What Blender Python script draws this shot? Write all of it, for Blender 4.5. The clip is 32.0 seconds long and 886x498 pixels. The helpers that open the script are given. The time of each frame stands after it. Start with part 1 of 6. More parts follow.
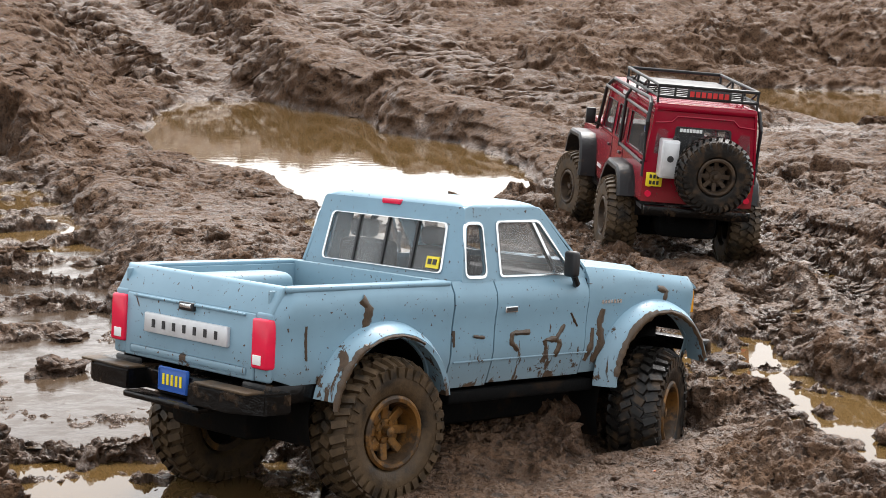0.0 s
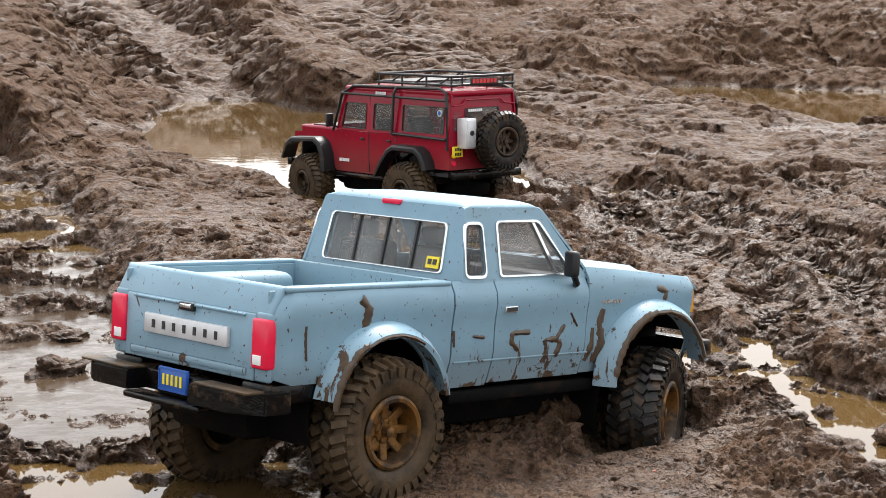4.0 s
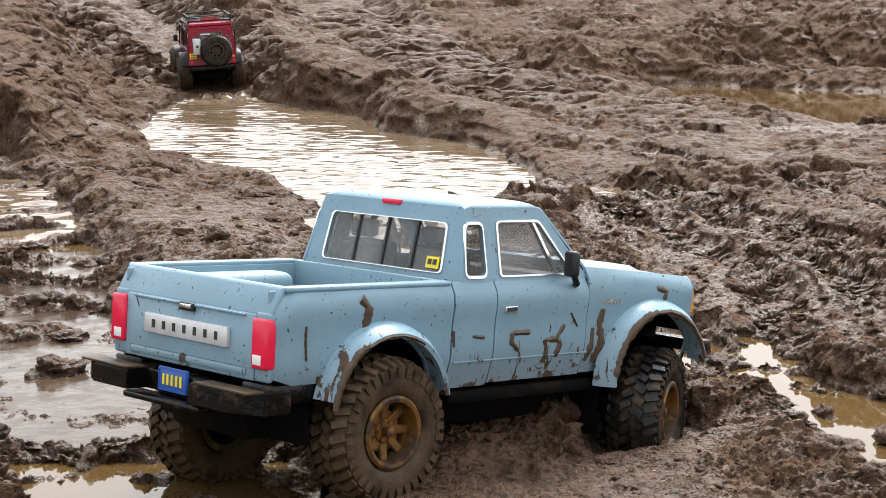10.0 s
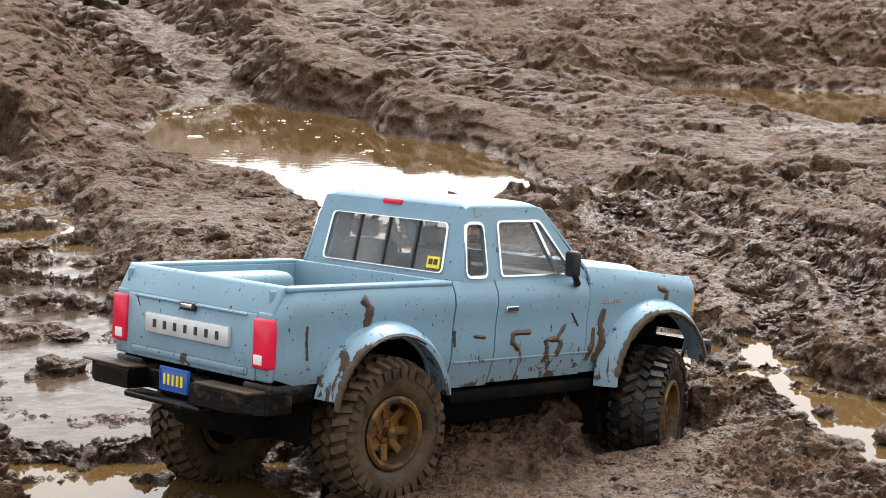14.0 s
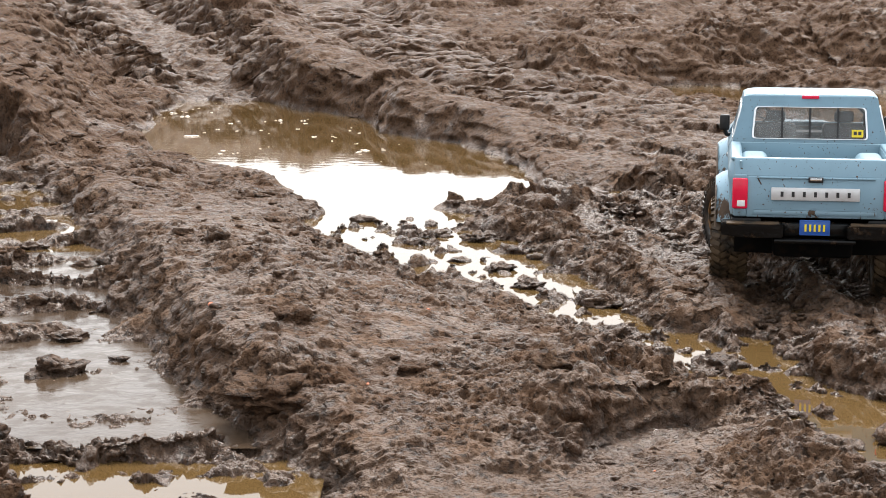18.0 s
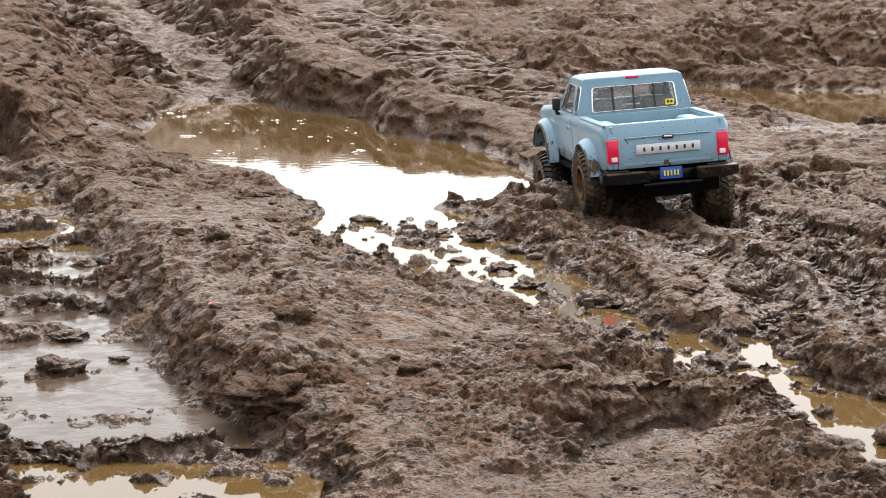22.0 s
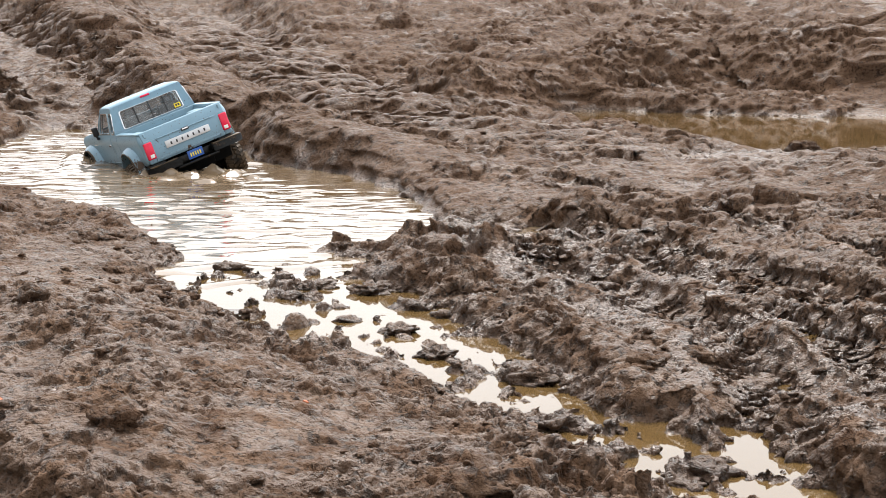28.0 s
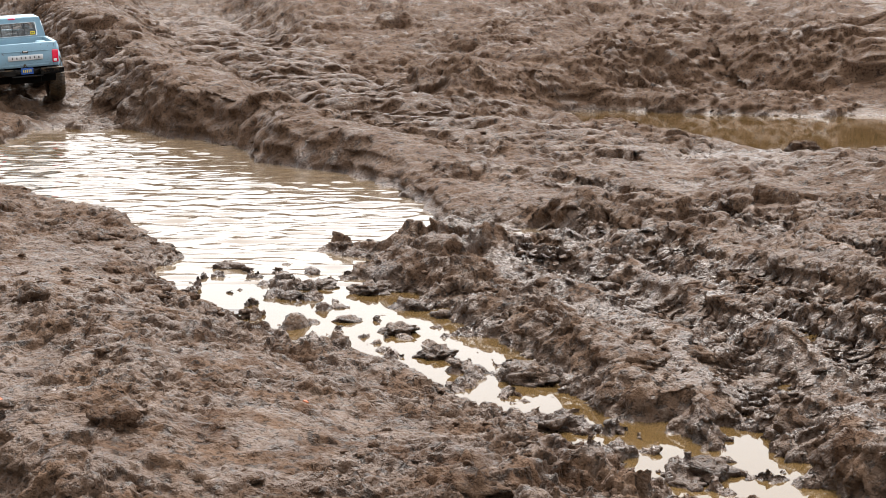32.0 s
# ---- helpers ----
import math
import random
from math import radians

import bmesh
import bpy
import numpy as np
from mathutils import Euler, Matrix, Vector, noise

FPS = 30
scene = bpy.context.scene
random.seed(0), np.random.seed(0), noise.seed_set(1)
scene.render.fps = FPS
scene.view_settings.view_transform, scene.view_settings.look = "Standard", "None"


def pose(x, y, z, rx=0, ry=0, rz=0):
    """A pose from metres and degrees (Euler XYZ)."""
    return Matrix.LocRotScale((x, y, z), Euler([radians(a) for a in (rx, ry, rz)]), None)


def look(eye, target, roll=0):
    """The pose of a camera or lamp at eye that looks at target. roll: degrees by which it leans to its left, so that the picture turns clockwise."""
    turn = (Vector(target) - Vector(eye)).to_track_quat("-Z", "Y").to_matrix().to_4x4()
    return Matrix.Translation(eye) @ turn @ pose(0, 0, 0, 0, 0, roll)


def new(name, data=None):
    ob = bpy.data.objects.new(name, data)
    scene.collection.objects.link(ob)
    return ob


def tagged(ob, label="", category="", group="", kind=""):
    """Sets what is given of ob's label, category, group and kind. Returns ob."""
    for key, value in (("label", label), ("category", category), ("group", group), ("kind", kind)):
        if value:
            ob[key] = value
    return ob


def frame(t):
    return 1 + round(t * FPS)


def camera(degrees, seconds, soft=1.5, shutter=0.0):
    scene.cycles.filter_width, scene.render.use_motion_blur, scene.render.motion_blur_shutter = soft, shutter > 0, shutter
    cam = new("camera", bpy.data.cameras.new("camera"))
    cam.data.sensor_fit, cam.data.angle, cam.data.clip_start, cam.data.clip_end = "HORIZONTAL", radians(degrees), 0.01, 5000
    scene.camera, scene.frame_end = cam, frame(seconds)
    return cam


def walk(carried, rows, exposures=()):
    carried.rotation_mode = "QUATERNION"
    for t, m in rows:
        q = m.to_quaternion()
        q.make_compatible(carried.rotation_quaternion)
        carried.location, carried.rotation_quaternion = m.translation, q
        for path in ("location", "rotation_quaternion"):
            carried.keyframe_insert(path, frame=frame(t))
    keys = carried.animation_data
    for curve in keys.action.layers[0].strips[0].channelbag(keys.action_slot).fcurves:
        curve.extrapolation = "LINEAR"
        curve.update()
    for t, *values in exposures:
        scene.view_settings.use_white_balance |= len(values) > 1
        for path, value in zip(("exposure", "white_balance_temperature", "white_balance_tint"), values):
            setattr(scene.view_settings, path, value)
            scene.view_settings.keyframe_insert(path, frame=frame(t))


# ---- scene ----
LENS = 26.83
cam = camera(LENS, 32.0, 0.7)
EYE_A, EYE_B = (0.0, 0.0, 0.415), (0.003, 0.5326, 0.3658)
AIM_A, AIM_B = (0.0, 2.9670, -0.0284), (0.1875, 3.5008, -0.0288)


def glide(u):
    """The camera's pose on its push forward from the first stand (0) to the second (1)."""
    return look(Vector(EYE_A).lerp(Vector(EYE_B), u), Vector(AIM_A).lerp(Vector(AIM_B), u))


walk(cam, [(0.0, glide(0)), (11.0, glide(0)), (22.5, glide(0)), (22.8, glide(0.04)), (23.0, glide(0.11)), (23.1, glide(0.22)),
           (23.3, glide(0.56)), (23.5, glide(0.856)), (23.7, glide(0.965)), (24.0, glide(1)), (28.0, glide(1)), (32.0, glide(1))])

# ---- light: an even overcast sky ----
SUN_UP, SUN_ROUND = 52.0, 14.0
world = bpy.data.worlds.new("overcast")
scene.world = world
world.use_nodes = True
wt = world.node_tree
wt.nodes.clear()
sky = wt.nodes.new("ShaderNodeTexSky")
sky.sky_type, sky.sun_disc = "NISHITA", False
sky.sun_elevation, sky.sun_rotation = radians(SUN_UP), radians(SUN_ROUND)
sky.dust_density, sky.air_density = 4.0, 1.0
sky_bg = wt.nodes.new("ShaderNodeBackground")
sky_bg.inputs["Strength"].default_value = 0.06
cloud_bg = wt.nodes.new("ShaderNodeBackground")
cloud_bg.inputs["Color"].default_value = (1.0, 0.995, 0.985, 1)
cloud_bg.inputs["Strength"].default_value = 1.0
# the cloud is brightest round the hidden sun and thins out evenly away from it
_a, _e = radians(SUN_ROUND), radians(SUN_UP)
toward = wt.nodes.new("ShaderNodeVectorMath")
toward.operation = "DOT_PRODUCT"
toward.inputs[1].default_value = (math.sin(_a) * math.cos(_e), math.cos(_a) * math.cos(_e), math.sin(_e))
wt.links.new(wt.nodes.new("ShaderNodeTexCoord").outputs["Generated"], toward.inputs[0])
veil = wt.nodes.new("ShaderNodeMapRange")
veil.interpolation_type = "SMOOTHSTEP"
for i, v in ((1, -0.35), (2, 1.15), (3, 0.90), (4, 1.58)):
    veil.inputs[i].default_value = v
wt.links.new(toward.outputs["Value"], veil.inputs[0])
wt.links.new(veil.outputs[0], cloud_bg.inputs["Strength"])
both = wt.nodes.new("ShaderNodeAddShader")
world_out = wt.nodes.new("ShaderNodeOutputWorld")
wt.links.new(sky.outputs[0], sky_bg.inputs["Color"])
wt.links.new(sky_bg.outputs[0], both.inputs[0])
wt.links.new(cloud_bg.outputs[0], both.inputs[1])
wt.links.new(both.outputs[0], world_out.inputs[0])
sun = new("sun", bpy.data.lights.new("sun", "SUN"))
sun.data.energy, sun.data.angle, sun.data.color = 4.3, radians(26), (1.0, 0.98, 0.96)
sun.matrix_world = look((3 * math.sin(_a) * math.cos(_e), 3 * math.cos(_a) * math.cos(_e), 3 * math.sin(_e)), (0, 0, 0))
scene.view_settings.exposure = 0.35

# ---- materials ----


class Mat:
    """A small wrapper to write node materials briefly."""

    def __init__(self, name):
        self.m = bpy.data.materials.new(name)
        self.m.use_nodes = True
        self.t = self.m.node_tree
        self.b = self.t.nodes["Principled BSDF"]
        self.pos = self.node("ShaderNodeTexCoord").outputs["Object"]

    def node(self, kind, **values):
        n = self.t.nodes.new(kind)
        for k, v in values.items():
            n.inputs[k].default_value = v
        return n

    def link(self, a, b):
        self.t.links.new(a, b)

    def noise(self, scale, detail=4.0, rough=0.6, distort=0.0, vec=None):
        n = self.node("ShaderNodeTexNoise", Scale=scale, Detail=detail, Roughness=rough, Distortion=distort)
        self.link(vec or self.pos, n.inputs["Vector"])
        return n.outputs["Fac"]

    def ramp(self, fac, *stops):
        n = self.t.nodes.new("ShaderNodeValToRGB")
        el = n.color_ramp.elements
        while len(el) < len(stops):
            el.new(0.5)
        for e, (p, c) in zip(el, stops):
            e.position = p
            e.color = (c, c, c, 1) if isinstance(c, (int, float)) else (*c, 1)
        self.link(fac, n.inputs["Fac"])
        return n.outputs["Color"]

    def mix(self, fac, a, b, how="MIX"):
        n = self.t.nodes.new("ShaderNodeMix")
        n.data_type, n.blend_type = "RGBA", how
        for v, s in ((fac, n.inputs[0]), (a, n.inputs[6]), (b, n.inputs[7])):
            if isinstance(v, (int, float)):
                s.default_value = v
            elif isinstance(v, tuple):
                s.default_value = (*v, 1)
            else:
                self.link(v, s)
        return n.outputs[2]

    def math(self, op, a, b=0.0):
        n = self.t.nodes.new("ShaderNodeMath")
        n.operation = op
        for v, s in ((a, n.inputs[0]), (b, n.inputs[1])):
            if isinstance(v, (int, float)):
                s.default_value = v
            else:
                self.link(v, s)
        return n.outputs[0]

    def bump(self, height, strength=0.5, distance=0.002, before=None):
        n = self.node("ShaderNodeBump", Strength=strength, Distance=distance)
        self.link(height, n.inputs["Height"])
        if before is not None:
            self.link(before, n.inputs["Normal"])
        return n.outputs["Normal"]

    def set(self, **sockets):
        names = {"color": "Base Color", "rough": "Roughness", "metal": "Metallic", "normal": "Normal", "spec": "Specular IOR Level",
                 "coat": "Coat Weight", "ior": "IOR", "trans": "Transmission Weight", "alpha": "Alpha"}
        for k, v in sockets.items():
            s = self.b.inputs[names[k]]
            if isinstance(v, (int, float)):
                s.default_value = v
            elif isinstance(v, tuple):
                s.default_value = (*v, 1)
            else:
                self.link(v, s)
        return self.m


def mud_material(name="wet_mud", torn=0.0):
    """Brown mud; torn: how far clods are darkened for the shade around them."""
    m = Mat(name)
    geo = m.node("ShaderNodeNewGeometry")
    xyz = m.node("ShaderNodeSeparateXYZ")
    m.link(geo.outputs["Position"], xyz.inputs[0])
    here = geo.outputs["Position"]
    big, mid, fine, grain = m.noise(2.2, 4, vec=here), m.noise(16, 5, 0.65, vec=here), m.noise(120, 3, 0.6, vec=here), m.noise(520, 2, 0.6, vec=here)
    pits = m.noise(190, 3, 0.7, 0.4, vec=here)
    tone = m.ramp(mid, (0.38, (0.070, 0.037, 0.021)), (0.50, (0.108, 0.062, 0.037)), (0.62, (0.144, 0.088, 0.056)))
    red = m.mix(m.ramp(big, (0.45, 0.0), (0.60, 0.6)), tone, (0.098, 0.057, 0.035))
    # near-black in the bumps' low spots stands in for shade in crevices
    crevices = m.noise(34, 6, 0.68, 0.6, vec=here)
    red = m.mix(m.ramp(crevices, (0.36, 0.85), (0.42, 0.0)), red, (0.020, 0.012, 0.008))
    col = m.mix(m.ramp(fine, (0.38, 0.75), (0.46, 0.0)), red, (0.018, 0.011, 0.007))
    col = m.mix(m.ramp(fine, (0.55, 0.0), (0.66, 0.4)), col, (0.140, 0.102, 0.077))
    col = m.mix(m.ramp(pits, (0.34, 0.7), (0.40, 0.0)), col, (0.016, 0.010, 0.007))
    # darkens crumbs and clods evenly, in place of shadow around them
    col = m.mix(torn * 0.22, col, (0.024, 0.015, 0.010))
    # soaked mud near the water table is darker and glossier
    wet_z = m.node("ShaderNodeMapRange")
    m.link(m.math("ADD", xyz.outputs["Z"], m.math("MULTIPLY", mid, 0.040)), wet_z.inputs[0])
    for i, v in ((1, 0.016), (2, 0.040), (3, 1.0), (4, 0.0)):
        wet_z.inputs[i].default_value = v
    soaked = m.math("MAXIMUM", wet_z.outputs[0], m.ramp(m.noise(9, 6, 0.66, vec=here), (0.55, 0.0), (0.61, 0.40)))
    film = m.node("ShaderNodeAttribute")
    film.attribute_name = "wet"
    soaked = m.math("MAXIMUM", soaked, m.math("MULTIPLY", film.outputs["Fac"], m.ramp(m.noise(22, 5, 0.62, vec=here), (0.42, 0.0), (0.54, 1.0))))
    col = m.mix(m.math("MULTIPLY", soaked, 0.30), col, (0.045, 0.027, 0.016))
    rough = m.math("SUBTRACT", m.ramp(fine, (0.40, 0.40), (0.60, 0.62)), m.math("MULTIPLY", soaked, 0.20))
    n = m.bump(crevices, 0.55, 0.016)
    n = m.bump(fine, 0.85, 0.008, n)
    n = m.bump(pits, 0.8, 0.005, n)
    n = m.bump(grain, 0.45, 0.0016, n)
    return m.set(color=col, rough=rough, normal=n, spec=m.math("ADD", 0.03, m.math("MULTIPLY", soaked, 0.34)))


def water_material(name="muddy_water", stirred=0.0, film=0.0):
    m = Mat(name)
    tints = ((0.045, 0.031, 0.022), (0.065, 0.044, 0.028)) if film else ((0.078, 0.046, 0.016), (0.105, 0.065, 0.026))
    silt = m.ramp(m.noise(3.0, 4), (0.3, tints[0]), (0.7, tints[1]))
    # stirred silt is paler; the mix also stands in for sky reflected off waves
    silt = m.mix(m.math("MULTIPLY", m.ramp(m.noise(16, 4), (0.35, 0.55), (0.6, 1.0)), stirred), silt, (0.30, 0.245, 0.195))
    ripple = m.noise(26, 2, 0.4)
    rough = m.ramp(m.noise(30, 5, 0.65), (0.42, 0.03 + 0.10 * stirred), (0.56, 0.03 + film + 0.18 * stirred))
    return m.set(color=silt, rough=rough, ior=1.20 if film else 1.33, normal=m.bump(m.noise(55, 4, 0.6) if film else ripple, 0.05 + film, 0.002))


def plain(name, color, rough=0.5, metal=0.0, var=0.15, scale=60.0, bump=0.0):
    m = Mat(name)
    n = m.noise(scale, 4)
    dark = tuple(c * (1 - var) for c in color)
    light = tuple(min(1, c * (1 + var)) for c in color)
    m.set(color=m.ramp(n, (0.3, dark), (0.7, light)), rough=m.ramp(n, (0.3, rough * 0.85), (0.7, min(1, rough * 1.15))), metal=metal)
    if bump:
        m.set(normal=m.bump(m.noise(scale * 3, 3), 0.5, bump))
    return m.m


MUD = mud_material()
SHADED_MUD = mud_material("shaded_mud", 1.0)
WATER = water_material()
STIRRED = water_material("stirred_muddy_water", 0.32)
FILM = water_material("thin_water_film", 0.0, 0.24)

# ---- the ground: one sheet of churned mud ----


def hash01(ix, iy, salt):
    h = (ix.astype(np.int64) * 374761393 + iy.astype(np.int64) * 668265263 + salt * 1274126177) & 0xFFFFFFFF
    h = ((h ^ (h >> 13)) * 1103515245) & 0xFFFFFFFF
    h = ((h ^ (h >> 15)) * 2246822519) & 0xFFFFFFFF
    return ((h ^ (h >> 16)) & 0xFFFFFF) / float(0x1000000)


def gnoise(x, y, salt):
    """Gradient noise of about -0.7 to 0.7, one feature a unit."""
    ix, iy = np.floor(x), np.floor(y)
    fx, fy = x - ix, y - iy
    ux, uy = fx * fx * fx * (fx * (fx * 6 - 15) + 10), fy * fy * fy * (fy * (fy * 6 - 15) + 10)
    corner = []
    for dx in (0, 1):
        for dy in (0, 1):
            a = hash01(ix + dx, iy + dy, salt) * 2 * np.pi
            corner.append(np.cos(a) * (fx - dx) + np.sin(a) * (fy - dy))
    return (corner[0] * (1 - uy) + corner[1] * uy) * (1 - ux) + (corner[2] * (1 - uy) + corner[3] * uy) * ux


def fbm(x, y, size, salt, octaves=4, gain=0.5):
    out, amp, s = 0.0, 1.0, 1.0 / size
    for k in range(octaves):
        out = out + amp * gnoise(x * s + 17.3 * k, y * s - 9.1 * k, salt + k)
        amp, s = amp * gain, s * 2.03
    return out


def clods(x, y, size, salt, share):
    """Torn, tilted lumps on a jittered grid; share of the cells hold one. 0 to 1."""
    u, v = x / size, y / size
    ix, iy = np.floor(u), np.floor(v)
    best = np.zeros_like(u)
    for dx in (-1, 0, 1):
        for dy in (-1, 0, 1):
            cx, cy = ix + dx, iy + dy
            px, py = cx + hash01(cx, cy, salt), cy + hash01(cx, cy, salt + 1)
            r = 0.35 + 0.45 * hash01(cx, cy, salt + 2)
            here = (hash01(cx, cy, salt + 3) < share) * (0.45 + 0.55 * hash01(cx, cy, salt + 4))
            tilt = hash01(cx, cy, salt + 5) * 6.283
            du, dv = (u - px) / r, (v - py) / r
            d = np.maximum(np.abs(du * np.cos(tilt) + dv * np.sin(tilt)), np.hypot(du, dv) * 0.86)
            top = 0.72 + 0.42 * (du * np.cos(2 * tilt) + dv * np.sin(2 * tilt))
            best = np.maximum(best, here * r * np.clip(2.6 * (1 - d), 0, 1) * np.clip(top, 0, 1.2))
    return best


def smooth(a, b, v):
    t = np.clip((v - a) / (b - a), 0, 1)
    return t * t * (3 - 2 * t)


def along(x, y, path):
    """Distance to a path of (x, y, height, half width), the height and half width there, the length along it and the side."""
    best = np.full_like(x, 1e9)
    high, half, run, side = np.zeros_like(x), np.ones_like(x), np.zeros_like(x), np.zeros_like(x)
    start = 0.0
    for (x0, y0, h0, w0), (x1, y1, h1, w1) in zip(path, path[1:]):
        dx, dy = x1 - x0, y1 - y0
        n = math.hypot(dx, dy)
        t = np.clip(((x - x0) * dx + (y - y0) * dy) / (n * n), 0, 1)
        ox, oy = x - x0 - t * dx, y - y0 - t * dy
        d = np.hypot(ox, oy)
        k = d < best
        best = np.where(k, d, best)
        high, half = np.where(k, h0 + t * (h1 - h0), high), np.where(k, w0 + t * (w1 - w0), half)
        run, side = np.where(k, start + t * n, run), np.where(k, np.sign(ox * dy - oy * dx), side)
        start += n
    return best, high, half, run, side


def stroke(z, x, y, path, core=0.3):
    """Lays a path of given heights into the relief, blending out at the half width. Returns the relief and the weight."""
    d, high, half, run, side = along(x, y, path)
    w = 1 - smooth(core, 1.0, d / half)
    return z + (high - z) * w, w

PUDDLE = [(-0.10, 3.06, -0.012, 0.15), (-0.05, 3.32, -0.030, 0.25), (-0.07, 3.62, -0.05, 0.31), (-0.15, 3.92, -0.07, 0.37), (-0.25, 4.16, -0.08, 0.45), (-0.33, 4.43, -0.08, 0.44),
          (-0.435, 4.74, -0.08, 0.38), (-0.50, 5.18, -0.07, 0.37), (-0.60, 5.50, -0.06, 0.28), (-0.67, 5.82, -0.04, 0.19)]
WET_TRACK = [(-0.12, 3.05, -0.014, 0.19), (-0.06, 2.92, -0.010, 0.195), (0.00, 2.74, -0.010, 0.19), (0.055, 2.56, -0.010, 0.175), (0.105, 2.40, -0.009, 0.145), (0.165, 2.22, -0.007, 0.11), (0.215, 2.08, -0.007, 0.10), (0.275, 1.97, -0.008, 0.11), (0.315, 1.84, -0.007, 0.10)]
POOLS = [(0.30, 2.08, 0.001, 0.065), (0.33, 1.95, -0.003, 0.07), (0.355, 1.83, -0.004, 0.065), (0.40, 1.70, -0.016, 0.12), (0.37, 1.61, -0.009, 0.10), (0.38, 1.48, -0.007, 0.09), (0.46, 1.3, 0.004, 0.1)]
LEFT_TRACK = [(-0.14, 1.20, -0.013, 0.17), (-0.22, 1.48, -0.013, 0.17), (-0.28, 1.58, -0.009, 0.16), (-0.34, 1.71, -0.003, 0.17), (-0.45, 2.00, -0.003, 0.18), (-0.56, 2.40, -0.009, 0.20), (-0.74, 3.00, -0.013, 0.21), (-0.88, 3.50, -0.014, 0.19), (-1.02, 4.0, 0.02, 0.12)]
TREAD = [(0.48, 2.05, 0.014, 0.20), (0.45, 2.45, 0.016, 0.20), (0.38, 2.80, 0.015, 0.20), (0.30, 3.15, 0.010, 0.18), (0.20, 3.50, -0.010, 0.16)]
CORNER = [(0.00, 1.36, 0.018, 0.15), (0.15, 1.50, 0.010, 0.13), (0.24, 1.64, 0.010, 0.09)]
TONGUE = [(0.03, 3.27, 0.018, 0.075), (0.13, 3.15, 0.030, 0.10), (0.27, 3.10, 0.034, 0.12)]
DIP = [(0.155, 1.60, -0.006, 0.055), (0.188, 1.640, -0.007, 0.066), (0.215, 1.675, -0.004, 0.052)]
BAR = [(-0.66, 1.61, 0.012, 0.05), (-0.46, 1.60, 0.012, 0.045), (-0.31, 1.585, 0.010, 0.04), (-0.22, 1.605, 0.008, 0.03)]
MOUND = [(0.12, 0.80, 0.016, 0.30), (0.02, 1.25, 0.018, 0.28), (-0.04, 1.52, 0.024, 0.25), (-0.09, 1.74, 0.052, 0.25), (-0.13, 1.90, 0.062, 0.25), (-0.20, 2.15, 0.060, 0.25), (-0.335, 2.50, 0.056, 0.25), (-0.54, 3.00, 0.054, 0.25),
         (-0.80, 3.42, 0.062, 0.22), (-1.08, 3.80, 0.095, 0.22)]
BLUFF = [(-0.155, 1.74, 0.060, 0.085), (-0.185, 1.90, 0.078, 0.11), (-0.25, 2.10, 0.074, 0.11), (-0.36, 2.40, 0.062, 0.11)]
LEFT_BANK = [(-1.10, 3.30, 0.10, 0.25), (-1.08, 4.00, 0.17, 0.36), (-1.22, 4.70, 0.21, 0.42), (-1.42, 5.60, 0.24, 0.46), (-1.80, 7.00, 0.30, 0.55), (-2.5, 9.0, 0.38, 0.8), (-3.4, 12.0, 0.5, 1.2)]
CHANNEL = [(-0.70, 5.92, 0.000, 0.24), (-0.80, 6.35, 0.062, 0.28), (-0.95, 7.00, 0.115, 0.32), (-1.22, 7.90, 0.165, 0.36), (-1.70, 9.40, 0.24, 0.45), (-2.5, 12.0, 0.36, 0.6)]
RIDGE = [(0.28, 4.05, 0.036, 0.22), (0.05, 4.55, 0.078, 0.30), (-0.12, 5.05, 0.108, 0.33), (-0.32, 5.65, 0.135, 0.36), (-0.52, 6.40, 0.185, 0.38), (-0.78, 7.40, 0.255, 0.42),
         (-1.15, 8.80, 0.36, 0.5), (-1.7, 11.0, 0.50, 0.7)]
BACK_TRACK = [(0.62, 4.75, 0.028, 0.24), (0.36, 5.30, 0.040, 0.26), (0.16, 6.00, 0.062, 0.28), (-0.08, 7.10, 0.105, 0.32), (-0.38, 8.80, 0.175, 0.40), (-0.8, 11.0, 0.27, 0.5)]
FAR_BANK = [(0.42, 6.60, 0.15, 0.40), (0.80, 7.45, 0.19, 0.50), (1.40, 7.80, 0.24, 0.60), (2.2, 7.7, 0.30, 0.8), (4.0, 7.2, 0.3, 1.2)]
BACK_PUDDLE = [(0.92, 6.62, -0.03, 0.28), (1.22, 6.10, -0.06, 0.66), (1.62, 5.80, -0.06, 0.95), (2.3, 5.8, -0.05, 0.95)]
SHELF = [(0.50, 3.45, 0.036, 0.36), (0.62, 4.1, 0.028, 0.42), (0.95, 4.65, 0.020, 0.55), (1.25, 4.90, 0.010, 0.58), (2.0, 4.85, 0.010, 0.72)]
RUT_A = [(0.24, 3.20, 0, 0.045), (0.33, 2.90, 0, 0.05), (0.40, 2.62, 0, 0.05), (0.42, 2.30, 0, 0.05), (0.36, 1.95, 0, 0.05)]
RUT_C = [(0.31, 3.42, 0, 0.05), (0.42, 3.08, 0, 0.05), (0.50, 2.65, 0, 0.05), (0.55, 2.22, 0, 0.05)]
RUT_D = [(0.41, 4.07, 0, 0.05), (0.58, 3.62, 0, 0.05), (0.67, 3.28, 0, 0.05), (0.74, 2.87, 0, 0.05)]
RUT_B = [(0.34, 3.50, 0, 0.05), (0.46, 3.20, 0, 0.055), (0.53, 2.90, 0, 0.055), (0.60, 2.60, 0, 0.05), (0.70, 2.2, 0, 0.05)]


